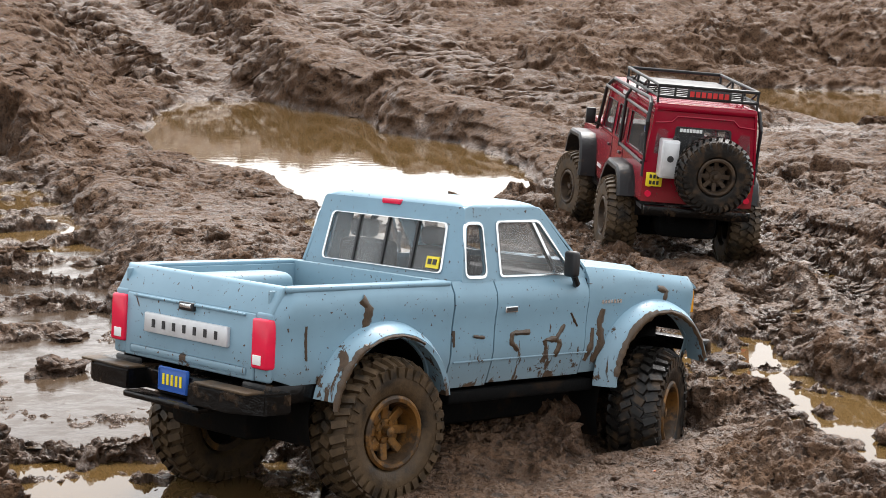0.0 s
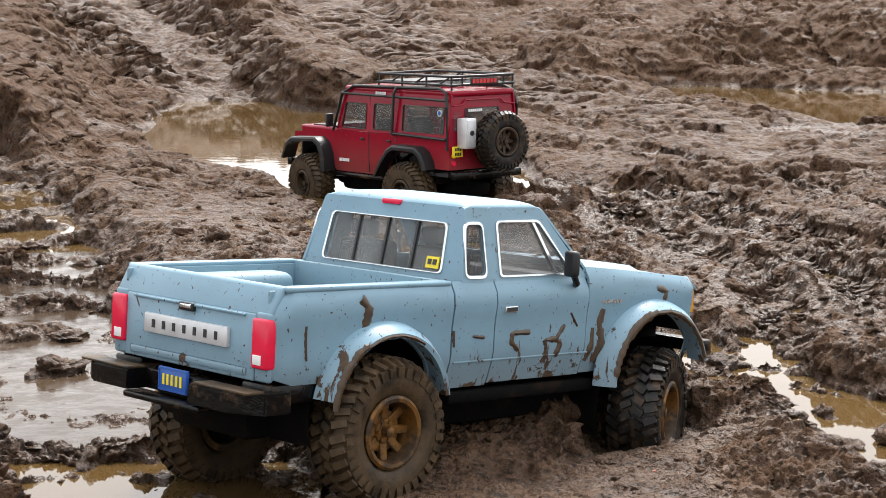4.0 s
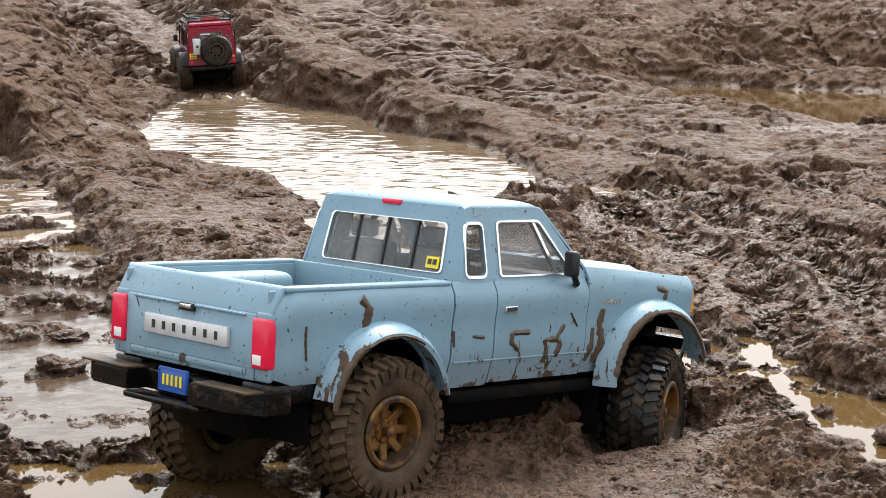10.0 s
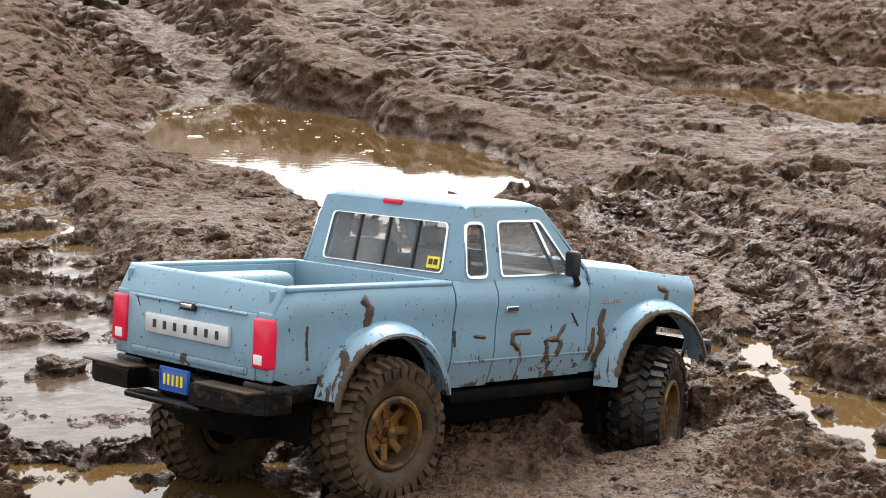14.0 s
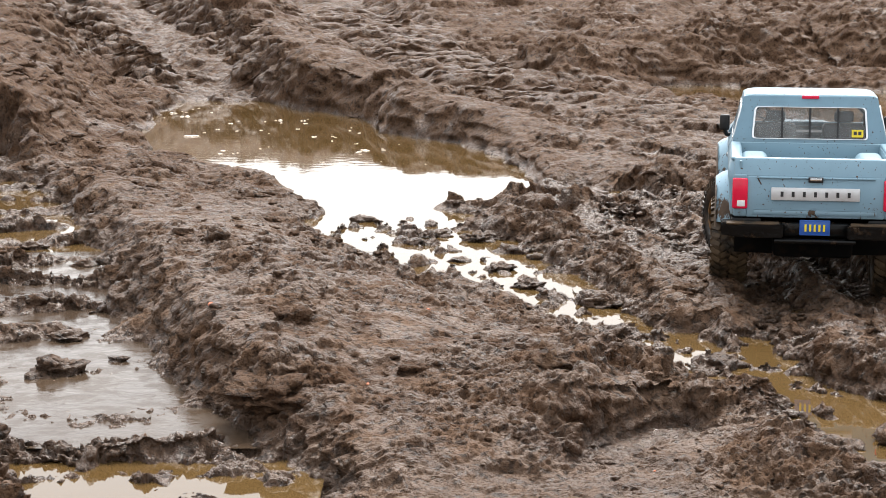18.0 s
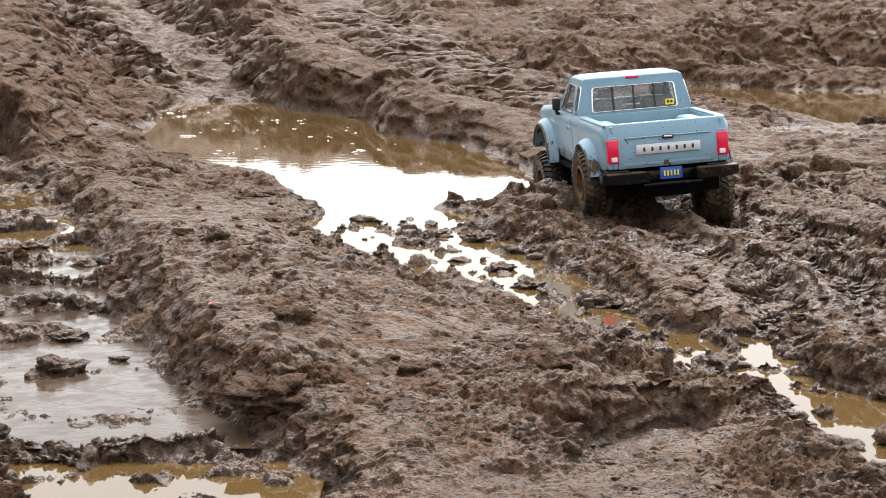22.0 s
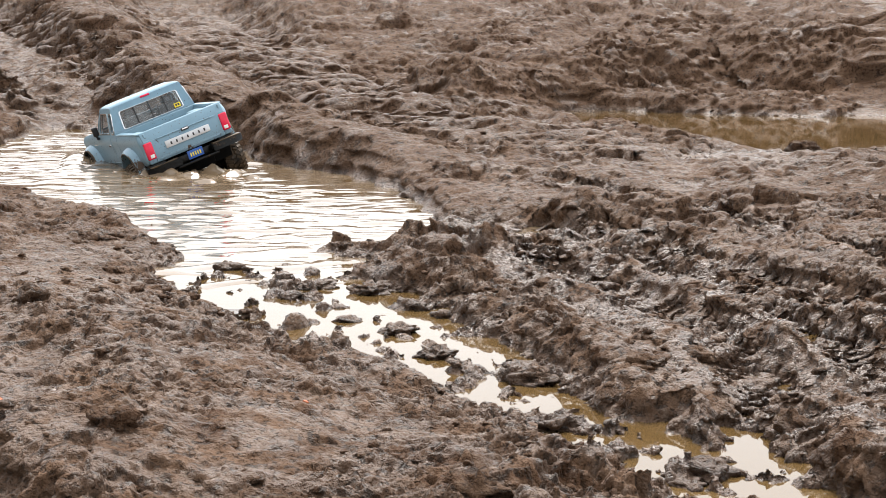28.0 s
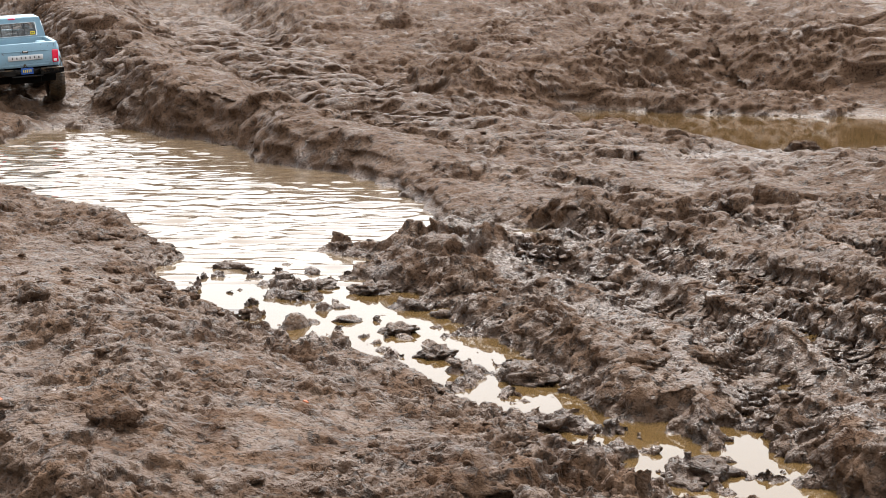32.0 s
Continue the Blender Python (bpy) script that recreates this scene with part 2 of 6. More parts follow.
def billow(x, y, size, salt, octaves):
    """Puffy lumps with sharp creases between them, about 0 to 1."""
    out, amp, k = 0.0, 1.0, 1.0 / size
    for i in range(octaves):
        out = out + amp * np.abs(gnoise(x * k + 5.7 * i, y * k + 3.3 * i, salt + i)) * 2.0
        amp, k = amp * 0.55, k * 2.1
    return out * 0.8


def relief(x, y, fine=True):
    """The height of the mud at x, y."""
    wx, wy = x + 0.030 * fbm(x, y, 0.22, 5, 3), y + 0.030 * fbm(x, y, 0.22, 9, 3)
    z = 0.034 + 0.62 * smooth(6.5, 13.0, y) + 0.012 * fbm(x, y, 0.6, 1, 3)
    behind, far = 0.90 + 0.16 * fbm(x, y, 0.9, 3, 3), smooth(10.2, 13.6, y + 0.25 * fbm(x, y, 0.7, 7, 2))
    rough = np.full_like(x, 0.70)
    for path, core, r in ((SHELF, 0.4, 0.66), (FAR_BANK, 0.25, 0.8), (LEFT_BANK, 0.25, 0.52), (BACK_TRACK, 0.35, 0.50), (RIDGE, 0.20, 0.62), (BACK_PUDDLE, 0.55, 0.15), (CHANNEL, 0.30, 0.66),
                          (TREAD, 0.5, 0.40), (PUDDLE, 0.60, 0.20), (MOUND, 0.30, 0.50), (BLUFF, 0.62, 0.55), (LEFT_TRACK, 0.55, 0.60),
                          (CORNER, 0.3, 0.6), (TONGUE, 0.35, 0.75), (DIP, 0.5, 0.45), (BAR, 0.4, 0.7), (WET_TRACK, 0.45, 0.50), (POOLS, 0.45, 0.38)):
        z, w = stroke(z, wx, wy, path, core)
        if path in (WET_TRACK, POOLS, LEFT_TRACK, TREAD):
            lacy = path in (WET_TRACK, POOLS)
            flat = 1 - 0.75 * (1 - smooth(1.85, 2.15, y)) if path is LEFT_TRACK else 1.0
            z = z + w * flat * ((0.012 if lacy else 0.016) * fbm(x, y * 0.75, 0.13, 401, 2) + (0.036 if lacy else 0.010) * fbm(x, y * 0.6, 0.038, 431, 4))
        rough = rough + (r - rough) * w
    # wheel ruts with thrown-up sides, and lugs pressed across them
    for path, deep in ((RUT_A, 0.009), (RUT_B, 0.018), (RUT_C, 0.012), (RUT_D, 0.016)):
        d, h, half, run, side = along(wx, wy, path)
        k = d / half
        z = z - deep * (1 - smooth(0.45, 0.9, k)) + 0.011 * np.exp(-((k - 1.25) / 0.35) ** 2)
        z = z + 0.0045 * np.clip(np.sin((run + 0.7 * d) * 2 * np.pi / 0.021), -0.5, 1) * (1 - smooth(0.7, 1.0, k))
        rough = np.maximum(rough, 0.42 * (1 - smooth(1.6, 2.6, k)))
    d, h, half, run, side = along(wx, wy, CHANNEL)
    lug = np.sin((run + 0.55 * d * side) * 2 * np.pi / 0.105)
    z = z + 0.024 * np.clip(lug, -0.6, 1) * smooth(0.25, 0.45, d / half) * (1 - smooth(0.75, 0.95, d / half)) * smooth(0.15, 0.4, run)
    d, h, half, run, side = along(wx, wy, BACK_TRACK)
    lug = np.sin((run + 0.25 * d * side) * 2 * np.pi / 0.13)
    z = z + 0.016 * np.clip(lug, -0.5, 1) * (1 - smooth(0.55, 0.85, d / half))
    # the left bank is scraped in slanting furrows
    d, h, half, run, side = along(wx, wy, LEFT_BANK)
    z = z + 0.030 * fbm((x - 0.35 * y) / 0.055, (y + 0.35 * x) / 0.60, 1.0, 151, 3) * (1 - smooth(0.6, 1.0, d / half)) * smooth(3.9, 4.6, y)
    d, h, half, run, side = along(wx, wy, LEFT_TRACK)
    z = z + 0.018 * np.sin((run + 0.2 * d * side) * 2 * np.pi / 0.19 + 1.5) * (1 - smooth(0.6, 1.0, d / half)) * (0.25 + 0.75 * smooth(1.9, 2.2, y))
    # smooth wet plates broken by torn steps of every size, about as much below the mean as above it
    wild = (0.30 + 0.70 * smooth(-0.30, 0.35, fbm(x, y, 0.45, 47, 2))) * smooth(0.25, 0.95, rough)
    back = smooth(3.4, 6.2, y)
    z = z + rough * (0.022 * fbm(x, y, 0.19, 21, 2) + 0.030 * back * fbm(x, y, 0.36, 25, 2))
    z = z + (behind - z) * far
    coarse = z
    if fine:
        # torn edges: the plates' outlines are shifted by small noise
        calm = 1 - 0.75 * smooth(2.8, 5.0, y)
        qx, qy = x + 0.014 * fbm(x, y, 0.050, 41, 2) * calm, y + 0.014 * fbm(x, y, 0.050, 43, 2) * calm
        px, py = qx + 0.015 * fbm(x, y, 0.026, 141, 3, 0.65) * calm ** 2, qy + 0.015 * fbm(x, y, 0.026, 143, 3, 0.65) * calm ** 2
        for size, high, salt, deep, reach in ((0.42, 0.024, 201, 0.12, 40), (0.20, 0.018, 211, 0.09, 40), (0.095, 0.014, 221, 0.05, 26), (0.047, 0.011, 231, 0.06, 16), (0.022, 0.0070, 241, 0.08, 3.6)):
            u, v = (px, py) if size < 0.1 else (qx, qy)
            n = fbm(u, v * 0.85, size, salt, 2)
            part_of = wild if size < 0.4 else back * rough
            if size > 0.05:
                part_of = part_of * (1 + 0.35 * back)
            fade = 1 - smooth(reach * 0.6, reach, y)
            z = z + high * part_of * fade * (smooth(-deep, deep, n - 0.06) - 0.45 + 0.5 * n)
        for size, share, salt, tall, reach in ((0.15, 0.30, 55, 0.10 * back, 30), (0.070, 0.26, 51, 0.26 - 0.08 * back, 24), (0.036, 0.32, 61, 0.42, 18), (0.018, 0.38, 71, 0.80, 4.5)):
            z = z + (0.05 + 0.95 * wild ** 1.5) * size * tall * (clods(px, py, size, salt, share) - 0.05) * (1 - smooth(reach * 0.6, reach, y))
        near = 1 - smooth(2.2, 4.2, y)
        crusty = smooth(-0.15, 0.25, fbm(x, y, 0.22, 99, 2))
        grit = np.maximum(0.22 + 0.78 * smooth(0.35, 1.0, rough), 0.40 * back)
        z = z + grit * 0.008 * smooth(3.0, 6.0, y) * (0.36 - billow(px, py, 0.10, 111, 4))
        z = z + grit * (0.006 + 0.007 * crusty) * (1 - smooth(3.0, 5.5, y)) * (0.36 - billow(px, py, 0.034, 81, 4))
        z = z + grit * 0.010 * smooth(3.5, 5.5, y) * (0.36 - billow(px, py, 0.040, 121, 3))
        z = z + (0.0012 + 0.0028 * crusty) * near * fbm(x, y, 0.013, 91, 3, 0.7)
        z = z - 0.0055 * near * (0.1 + 0.7 * crusty) * smooth(0.14, 0.42, fbm(x, y, 0.014, 97, 2))
    return (coarse, z) if fine == "both" else z


def build_ground():
    rows = [1.02]
    while rows[-1] < 9.5:
        rows.append(rows[-1] + 0.00128 * rows[-1] ** 1.02)
    while rows[-1] < 20.0:
        rows.append(rows[-1] * 1.003)
    near, far = [-40, -20, -8, -3, -1, 0, 0.4, 0.7, 0.86, 0.95], [21, 23, 30, 45, 70, 110]
    ys = np.array(near + rows + far)
    us = np.linspace(-1.06, 1.06, 620)
    out = np.array([1.09, 1.13, 1.2, 1.3, 1.45, 1.7, 2.1, 3, 5, 9, 18, 40])
    us = np.concatenate([-out[::-1], us, out])
    half = 0.06 + 0.243 * np.clip(ys, 1.0, 12.0)
    X, Y = us[None, :] * half[:, None], np.repeat(ys[:, None], len(us), 1)
    x, y = X.ravel(), Y.ravel()
    base, full = relief(x, y, "both")
    rise = full - base
    # the fine relief stands square to the slope and its edges lean over, so that torn steps overhang
    B = base.reshape(X.shape)
    gx = np.gradient(B, axis=1) / np.gradient(X, axis=1)
    gy = ((np.gradient(B, axis=0) - gx * np.gradient(X, axis=0)) / np.gradient(Y, axis=0)).ravel()
    gx = gx.ravel()
    nz = 1 / np.sqrt(1 + gx * gx + gy * gy)
    lean = 1 - smooth(9.0, 12.5, y)
    x2 = x - rise * gx * nz * lean + lean * 0.010 * fbm(x + 31, y, 0.045, 601, 2) * smooth(0, 0.02, np.abs(rise))
    y2 = y - rise * gy * nz * lean - lean * (0.35 * np.clip(rise, -0.03, 0.03) + 0.010 * fbm(x, y + 47, 0.045, 611, 2) * smooth(0, 0.02, np.abs(rise)))
    # steep faces crumble into ledges
    slope = np.hypot(gx, gy)
    size = 0.020 + 0.007 * np.clip(y - 2, 0, 4)
    ledge = smooth(0.30, 0.80, slope) * lean * size * (0.55 * fbm((y - 0.6 * x) / size, base * 1.6 / size, 1.0, 621, 3) + 0.35 * (0.4 - billow((y - 0.6 * x) / size, base * 1.6 / size, 1.3, 641, 2)))
    x2, y2 = x2 - ledge * gx / (slope + 0.05), y2 - ledge * gy / (slope + 0.05)
    X, Y, Z = x2.reshape(X.shape), y2.reshape(Y.shape), (base + rise * (1 + (nz - 1) * lean)).reshape(X.shape)
    nr, nc = X.shape
    co = np.stack([X, Y, Z], -1).reshape(-1, 3).astype(np.float32)
    i = (np.arange(nr - 1)[:, None] * nc + np.arange(nc - 1)[None, :]).ravel()
    quads = np.stack([i, i + 1, i + nc + 1, i + nc], 1).astype(np.int32)
    me = bpy.data.meshes.new("ground")
    me.vertices.add(len(co))
    me.vertices.foreach_set("co", co.ravel())
    me.loops.add(quads.size)
    me.loops.foreach_set("vertex_index", quads.ravel())
    me.polygons.add(len(quads))
    me.polygons.foreach_set("loop_start", np.arange(0, quads.size, 4, dtype=np.int32))
    me.polygons.foreach_set("use_smooth", np.ones(len(quads), dtype=bool))
    me.update(calc_edges=True)
    wet = np.zeros(len(co))
    for path, much in ((CHANNEL, 0.5), (BACK_TRACK, 0.35), (TREAD, 1.0), (SHELF, 0.25), (RIDGE, 0.12), (RUT_A, 0.9), (RUT_B, 0.9), (RUT_C, 0.9), (RUT_D, 0.8), (LEFT_TRACK, 1.0), (WET_TRACK, 1.0)):
        d, high, half, run, side = along(x, y, path)
        wet = np.maximum(wet, much * (1 - smooth(0.55, 1.05, d / half)))
    wet = np.maximum(wet, 0.50 * (1 - smooth(2.4, 4.2, y)))
    me.attributes.new("wet", "FLOAT", "POINT").data.foreach_set("value", wet.astype(np.float32))
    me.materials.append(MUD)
    return tagged(new("ground", me), "churned brown wet mud with ridges, ruts and clods", "mud", kind="structure")


build_ground()


def lump_mesh(count, spots, sizes, name, seed, level=1):
    """Torn crumbs of mud, each a squashed, dented ball half sunk into the ground, in one mesh."""
    rng = np.random.default_rng(seed)
    bm = bmesh.new()
    bmesh.ops.create_icosphere(bm, subdivisions=level, radius=1.0)
    base = np.array([v.co[:] for v in bm.verts])
    tri = np.array([[v.index for v in f.verts] for f in bm.faces])
    bm.free()
    x, y = spots[:, 0], spots[:, 1]
    z = relief(x, y)
    shapes = []
    for k in range(24):
        d = rng.normal(size=(9, 3))
        d /= np.linalg.norm(d, axis=1)[:, None]
        cut = rng.uniform(0.35, 0.90, 9)
        r = np.ones(len(base))
        for a, c in zip(d, cut):
            dot = base @ a
            r = np.minimum(r, np.where(dot > 0.05, c / np.maximum(dot, 0.05), 9))
        shapes.append(base * (r * rng.uniform(0.55, 1.30, len(base)))[:, None])
    co = np.empty((count, len(base), 3), np.float32)
    for i in range(count):
        a = rng.uniform(0, 6.283)
        c, s = math.cos(a), math.sin(a)
        p = shapes[i % 24] * np.array([1.25, 0.85, 0.50]) * sizes[i]
        co[i] = np.stack([p[:, 0] * c - p[:, 1] * s + x[i], p[:, 0] * s + p[:, 1] * c + y[i], p[:, 2] + z[i] - 0.05 * sizes[i]], 1)
    faces = (tri[None] + (np.arange(count) * len(base))[:, None, None]).reshape(-1, 3).astype(np.int32)
    me = bpy.data.meshes.new(name)
    me.vertices.add(co.size // 3)
    me.vertices.foreach_set("co", co.ravel())
    me.loops.add(faces.size)
    me.loops.foreach_set("vertex_index", faces.ravel())
    me.polygons.add(len(faces))
    me.polygons.foreach_set("loop_start", np.arange(0, faces.size, 3, dtype=np.int32))
    me.update(calc_edges=True)
    me.materials.append(SHADED_MUD)
    return me


def strew():
    """Crumbs and clods strewn over the ground: denser where it is churned."""
    rng = np.random.default_rng(7)
    n = 150000
    y = 1.05 / (1 - rng.uniform(0, 0.86, n))
    x = rng.uniform(-1.05, 1.05, n) * (0.05 + 0.245 * y)
    z = relief(x, y, False)
    crowd = fbm(x, y, 0.35, 301, 3)
    on_mound = 1 - smooth(0.5, 1.0, along(x, y, MOUND)[0] / 0.30)
    on_shelf = 1 - smooth(0.5, 1.0, along(x, y, SHELF)[0] / 0.7)
    keep = (z > 0.004) & (rng.uniform(0, 1, n) > 0.85 * on_shelf) & (rng.uniform(0, 1, n) < (0.14 + 0.40 * smooth(0.05, 0.5, crowd)) * (1 - 0.6 * on_mound))
    x, y = x[keep], y[keep]
    size = (0.0010 + 0.0078 * rng.uniform(0, 1, len(x)) ** 10) * np.clip(y / 1.9, 0.8, 1.9)
    big = size > 0.0055
    for kind, pick, level, label in (("mud_crumbs", ~big, 1, "loose crumbs of brown mud"), ("mud_clods", big, 2, "torn clods of brown mud")):
        spots = np.stack([x[pick], y[pick]], 1)
        me = lump_mesh(len(spots), spots, size[pick], kind, 11, level)
        tagged(new(kind, me), label, "mud clods", kind="stuff")


strew()


def water_sheet(name, x0, y0, x1, y1, label, z=0.0, material=WATER):
    bm = bmesh.new()
    bmesh.ops.create_grid(bm, x_segments=8, y_segments=8, size=0.5)
    bmesh.ops.transform(bm, matrix=Matrix.Translation(((x0 + x1) / 2, (y0 + y1) / 2, z)) @ Matrix.Diagonal((x1 - x0, y1 - y0, 1, 1)), verts=bm.verts)
    me = bpy.data.meshes.new(name)
    bm.to_mesh(me)
    bm.free()
    me.materials.append(material)
    return tagged(new(name, me), label, "water", kind="structure")


water_sheet("water_puddle", -1.0, 2.75, 0.40, 6.5, "long puddle of brown muddy water mirroring the sky")
water_sheet("water_track", -0.10, 1.80, 0.75, 2.75, "small muddy pools between clods in a wheel track")
water_sheet("water_pool", 0.26, 1.0, 0.75, 1.80, "muddy pool between clods beside the wheel track")
water_sheet("water_hollow", -1.0, 1.0, -0.10, 1.59, "shallow brown water in a hollow of the mud", -0.008)
water_sheet("water_rut", -1.6, 1.59, -0.10, 2.75, "shallow muddy pools along a churned wheel track", material=FILM)
water_sheet("water_rut_far", -1.6, 2.75, -1.0, 6.5, "shallow muddy pools along a churned wheel track", material=FILM)
water_sheet("water_back", 0.40, 4.2, 3.0, 7.4, "brown puddle below a far mud bank")


def wave_sheet(seed):
    """A sheet of low waves as long as the puddle, its ends dipping under the still water."""
    rng = random.Random(seed)
    trains = [(2 * math.pi / rng.uniform(0.05, 0.15), rng.uniform(-1.0, 1.0), rng.uniform(0, 6.3), rng.uniform(0.6, 1.0)) for k in range(11)]
    xs, ys = np.linspace(-1.15, 0.35, 110), np.linspace(2.7, 6.2, 460)
    X, Y = np.meshgrid(xs, ys)
    Z = sum(a * np.sin(k * (Y * math.cos(d) + X * math.sin(d)) + p + 2.2 * fbm(X, Y, 0.28, seed * 7, 2)) for k, d, p, a in trains) * 0.00062 + 0.0012 * fbm(X, Y, 0.06, seed * 31, 2)
    Z = Z * (0.75 + 0.9 * fbm(X, Y, 0.4, seed * 13, 2))
    Z = Z - 0.010 * (1 - smooth(2.72, 3.1, Y) * (1 - smooth(5.7, 6.15, Y)))
    nr, nc = X.shape
    i = (np.arange(nr - 1)[:, None] * nc + np.arange(nc - 1)[None, :]).ravel()
    me = bpy.data.meshes.new("wave")
    me.from_pydata(np.stack([X, Y, Z], -1).reshape(-1, 3).tolist(), [], np.stack([i, i + 1, i + nc + 1, i + nc], 1).tolist())
    me.polygons.foreach_set("use_smooth", np.ones(len(me.polygons), dtype=bool))
    me.materials.append(STIRRED)
    ob = new("wave", me)
    ob.location.z = -0.014
    return tagged(ob, "low choppy waves running over the muddy puddle", "wave", "waves on the puddle")


WAVES = [wave_sheet(k) for k in (1, 2, 3)]


def build_wake(seed, label):
    """Water pushed aside by a truck: a bow wave, two arms and a churned tail; its rim dips under the puddle."""
    X, Y = np.meshgrid(np.linspace(-0.50, 0.85, 130), np.linspace(-0.42, 0.42, 84))
    back = np.maximum(0, 0.50 - X)
    Z = 0.020 * np.exp(-((np.abs(Y) - 0.12 - 0.28 * back) / 0.045) ** 2) * np.exp(-back / 0.5) * smooth(0.75, 0.45, X)
    Z = Z + 0.016 * np.exp(-((X - 0.58) / 0.06) ** 2 - (Y / 0.14) ** 2)
    Z = Z + 0.045 * np.abs(fbm(X, Y, 0.06, 700 + seed, 3)) * np.exp(-((X + 0.02) / 0.22) ** 2 - (Y / 0.16) ** 2)
    Z = Z + 0.005 * fbm(X, Y, 0.09, 720 + seed, 3)
    Z = Z + 0.002 - 0.020 * smooth(0.55, 1.0, np.hypot((X - 0.15) / 0.66, Y / 0.41))
    nr, nc = X.shape
    i = (np.arange(nr - 1)[:, None] * nc + np.arange(nc - 1)[None, :]).ravel()
    me = bpy.data.meshes.new("wake")
    me.from_pydata(np.stack([X, Y, Z], -1).reshape(-1, 3).tolist(), [], np.stack([i, i + 1, i + nc + 1, i + nc], 1).tolist())
    me.polygons.foreach_set("use_smooth", np.ones(len(me.polygons), dtype=bool))
    me.materials.append(STIRRED)
    ob = new("wake", me)
    ob.location.z = -0.05
    return tagged(ob, label, "wave")


WAKES = [build_wake(1, "pale churned wake round the red wagon in the puddle"), build_wake(2, "pale churned wake round the blue pickup in the puddle")]


def build_foam():
    rng = random.Random(5)
    bm = bmesh.new()
    for k in range(64):
        y = rng.uniform(4.0, 5.95)
        x = -0.14 - 0.345 * (y - 3.95) + rng.uniform(-0.26, 0.26)
        r = rng.uniform(0.002, 0.0055) * (2.2 if k % 11 == 0 else 1.0)
        for j in range(rng.randint(2, 5)):
            bmesh.ops.create_icosphere(bm, subdivisions=1, radius=r * rng.uniform(0.4, 0.8),
                                       matrix=Matrix.Translation((x + rng.uniform(-r, r), y + rng.uniform(-r, r), 0)) @ Matrix.Diagonal((1, 1, 0.45, 1)))
    me = bpy.data.meshes.new("foam")
    bm.to_mesh(me)
    bm.free()
    me.materials.append(plain("foam", (0.62, 0.54, 0.44), 0.5, 0, 0.1))
    return tagged(new("foam", me), "pale flecks of foam floating on the puddle", "foam", kind="stuff")


FOAM = build_foam()


def clod(x, y, size, flat, seed, label, lift=0.05):
    """One large torn lump lying on the mud."""
    bm = bmesh.new()
    bmesh.ops.create_icosphere(bm, subdivisions=4 if size > 0.02 else 3, radius=1.0)
    off = Vector((seed * 3.1, seed * 1.7, seed * 0.9))
    for v in bm.verts:
        p = v.co.copy()
        k = 0.80 + 0.60 * noise.noise(p * 1.6 + off) + 0.55 * (0.3 - abs(noise.noise(p * 2.7 + off))) + 0.40 * (0.25 - abs(noise.noise(p * 6 + off))) + 0.22 * (0.25 - abs(noise.noise(p * 13 + off)))
        v.co = (p.x * k * size * 1.25, p.y * k * size, p.z * k * size * flat)
    me = bpy.data.meshes.new("mud_clod")
    bm.to_mesh(me)
    bm.free()
    me.polygons.foreach_set("use_smooth", np.ones(len(me.polygons), dtype=bool))
    me.materials.append(SHADED_MUD)
    ob = new("mud_clod", me)
    ground = float(relief(np.array([x]), np.array([y]))[0])
    ob.matrix_world = pose(x, y, max(ground, 0.0) + size * flat * lift, 0, 0, seed * 47 % 360)
    return tagged(ob, label, "mud clod", "large mud clods")


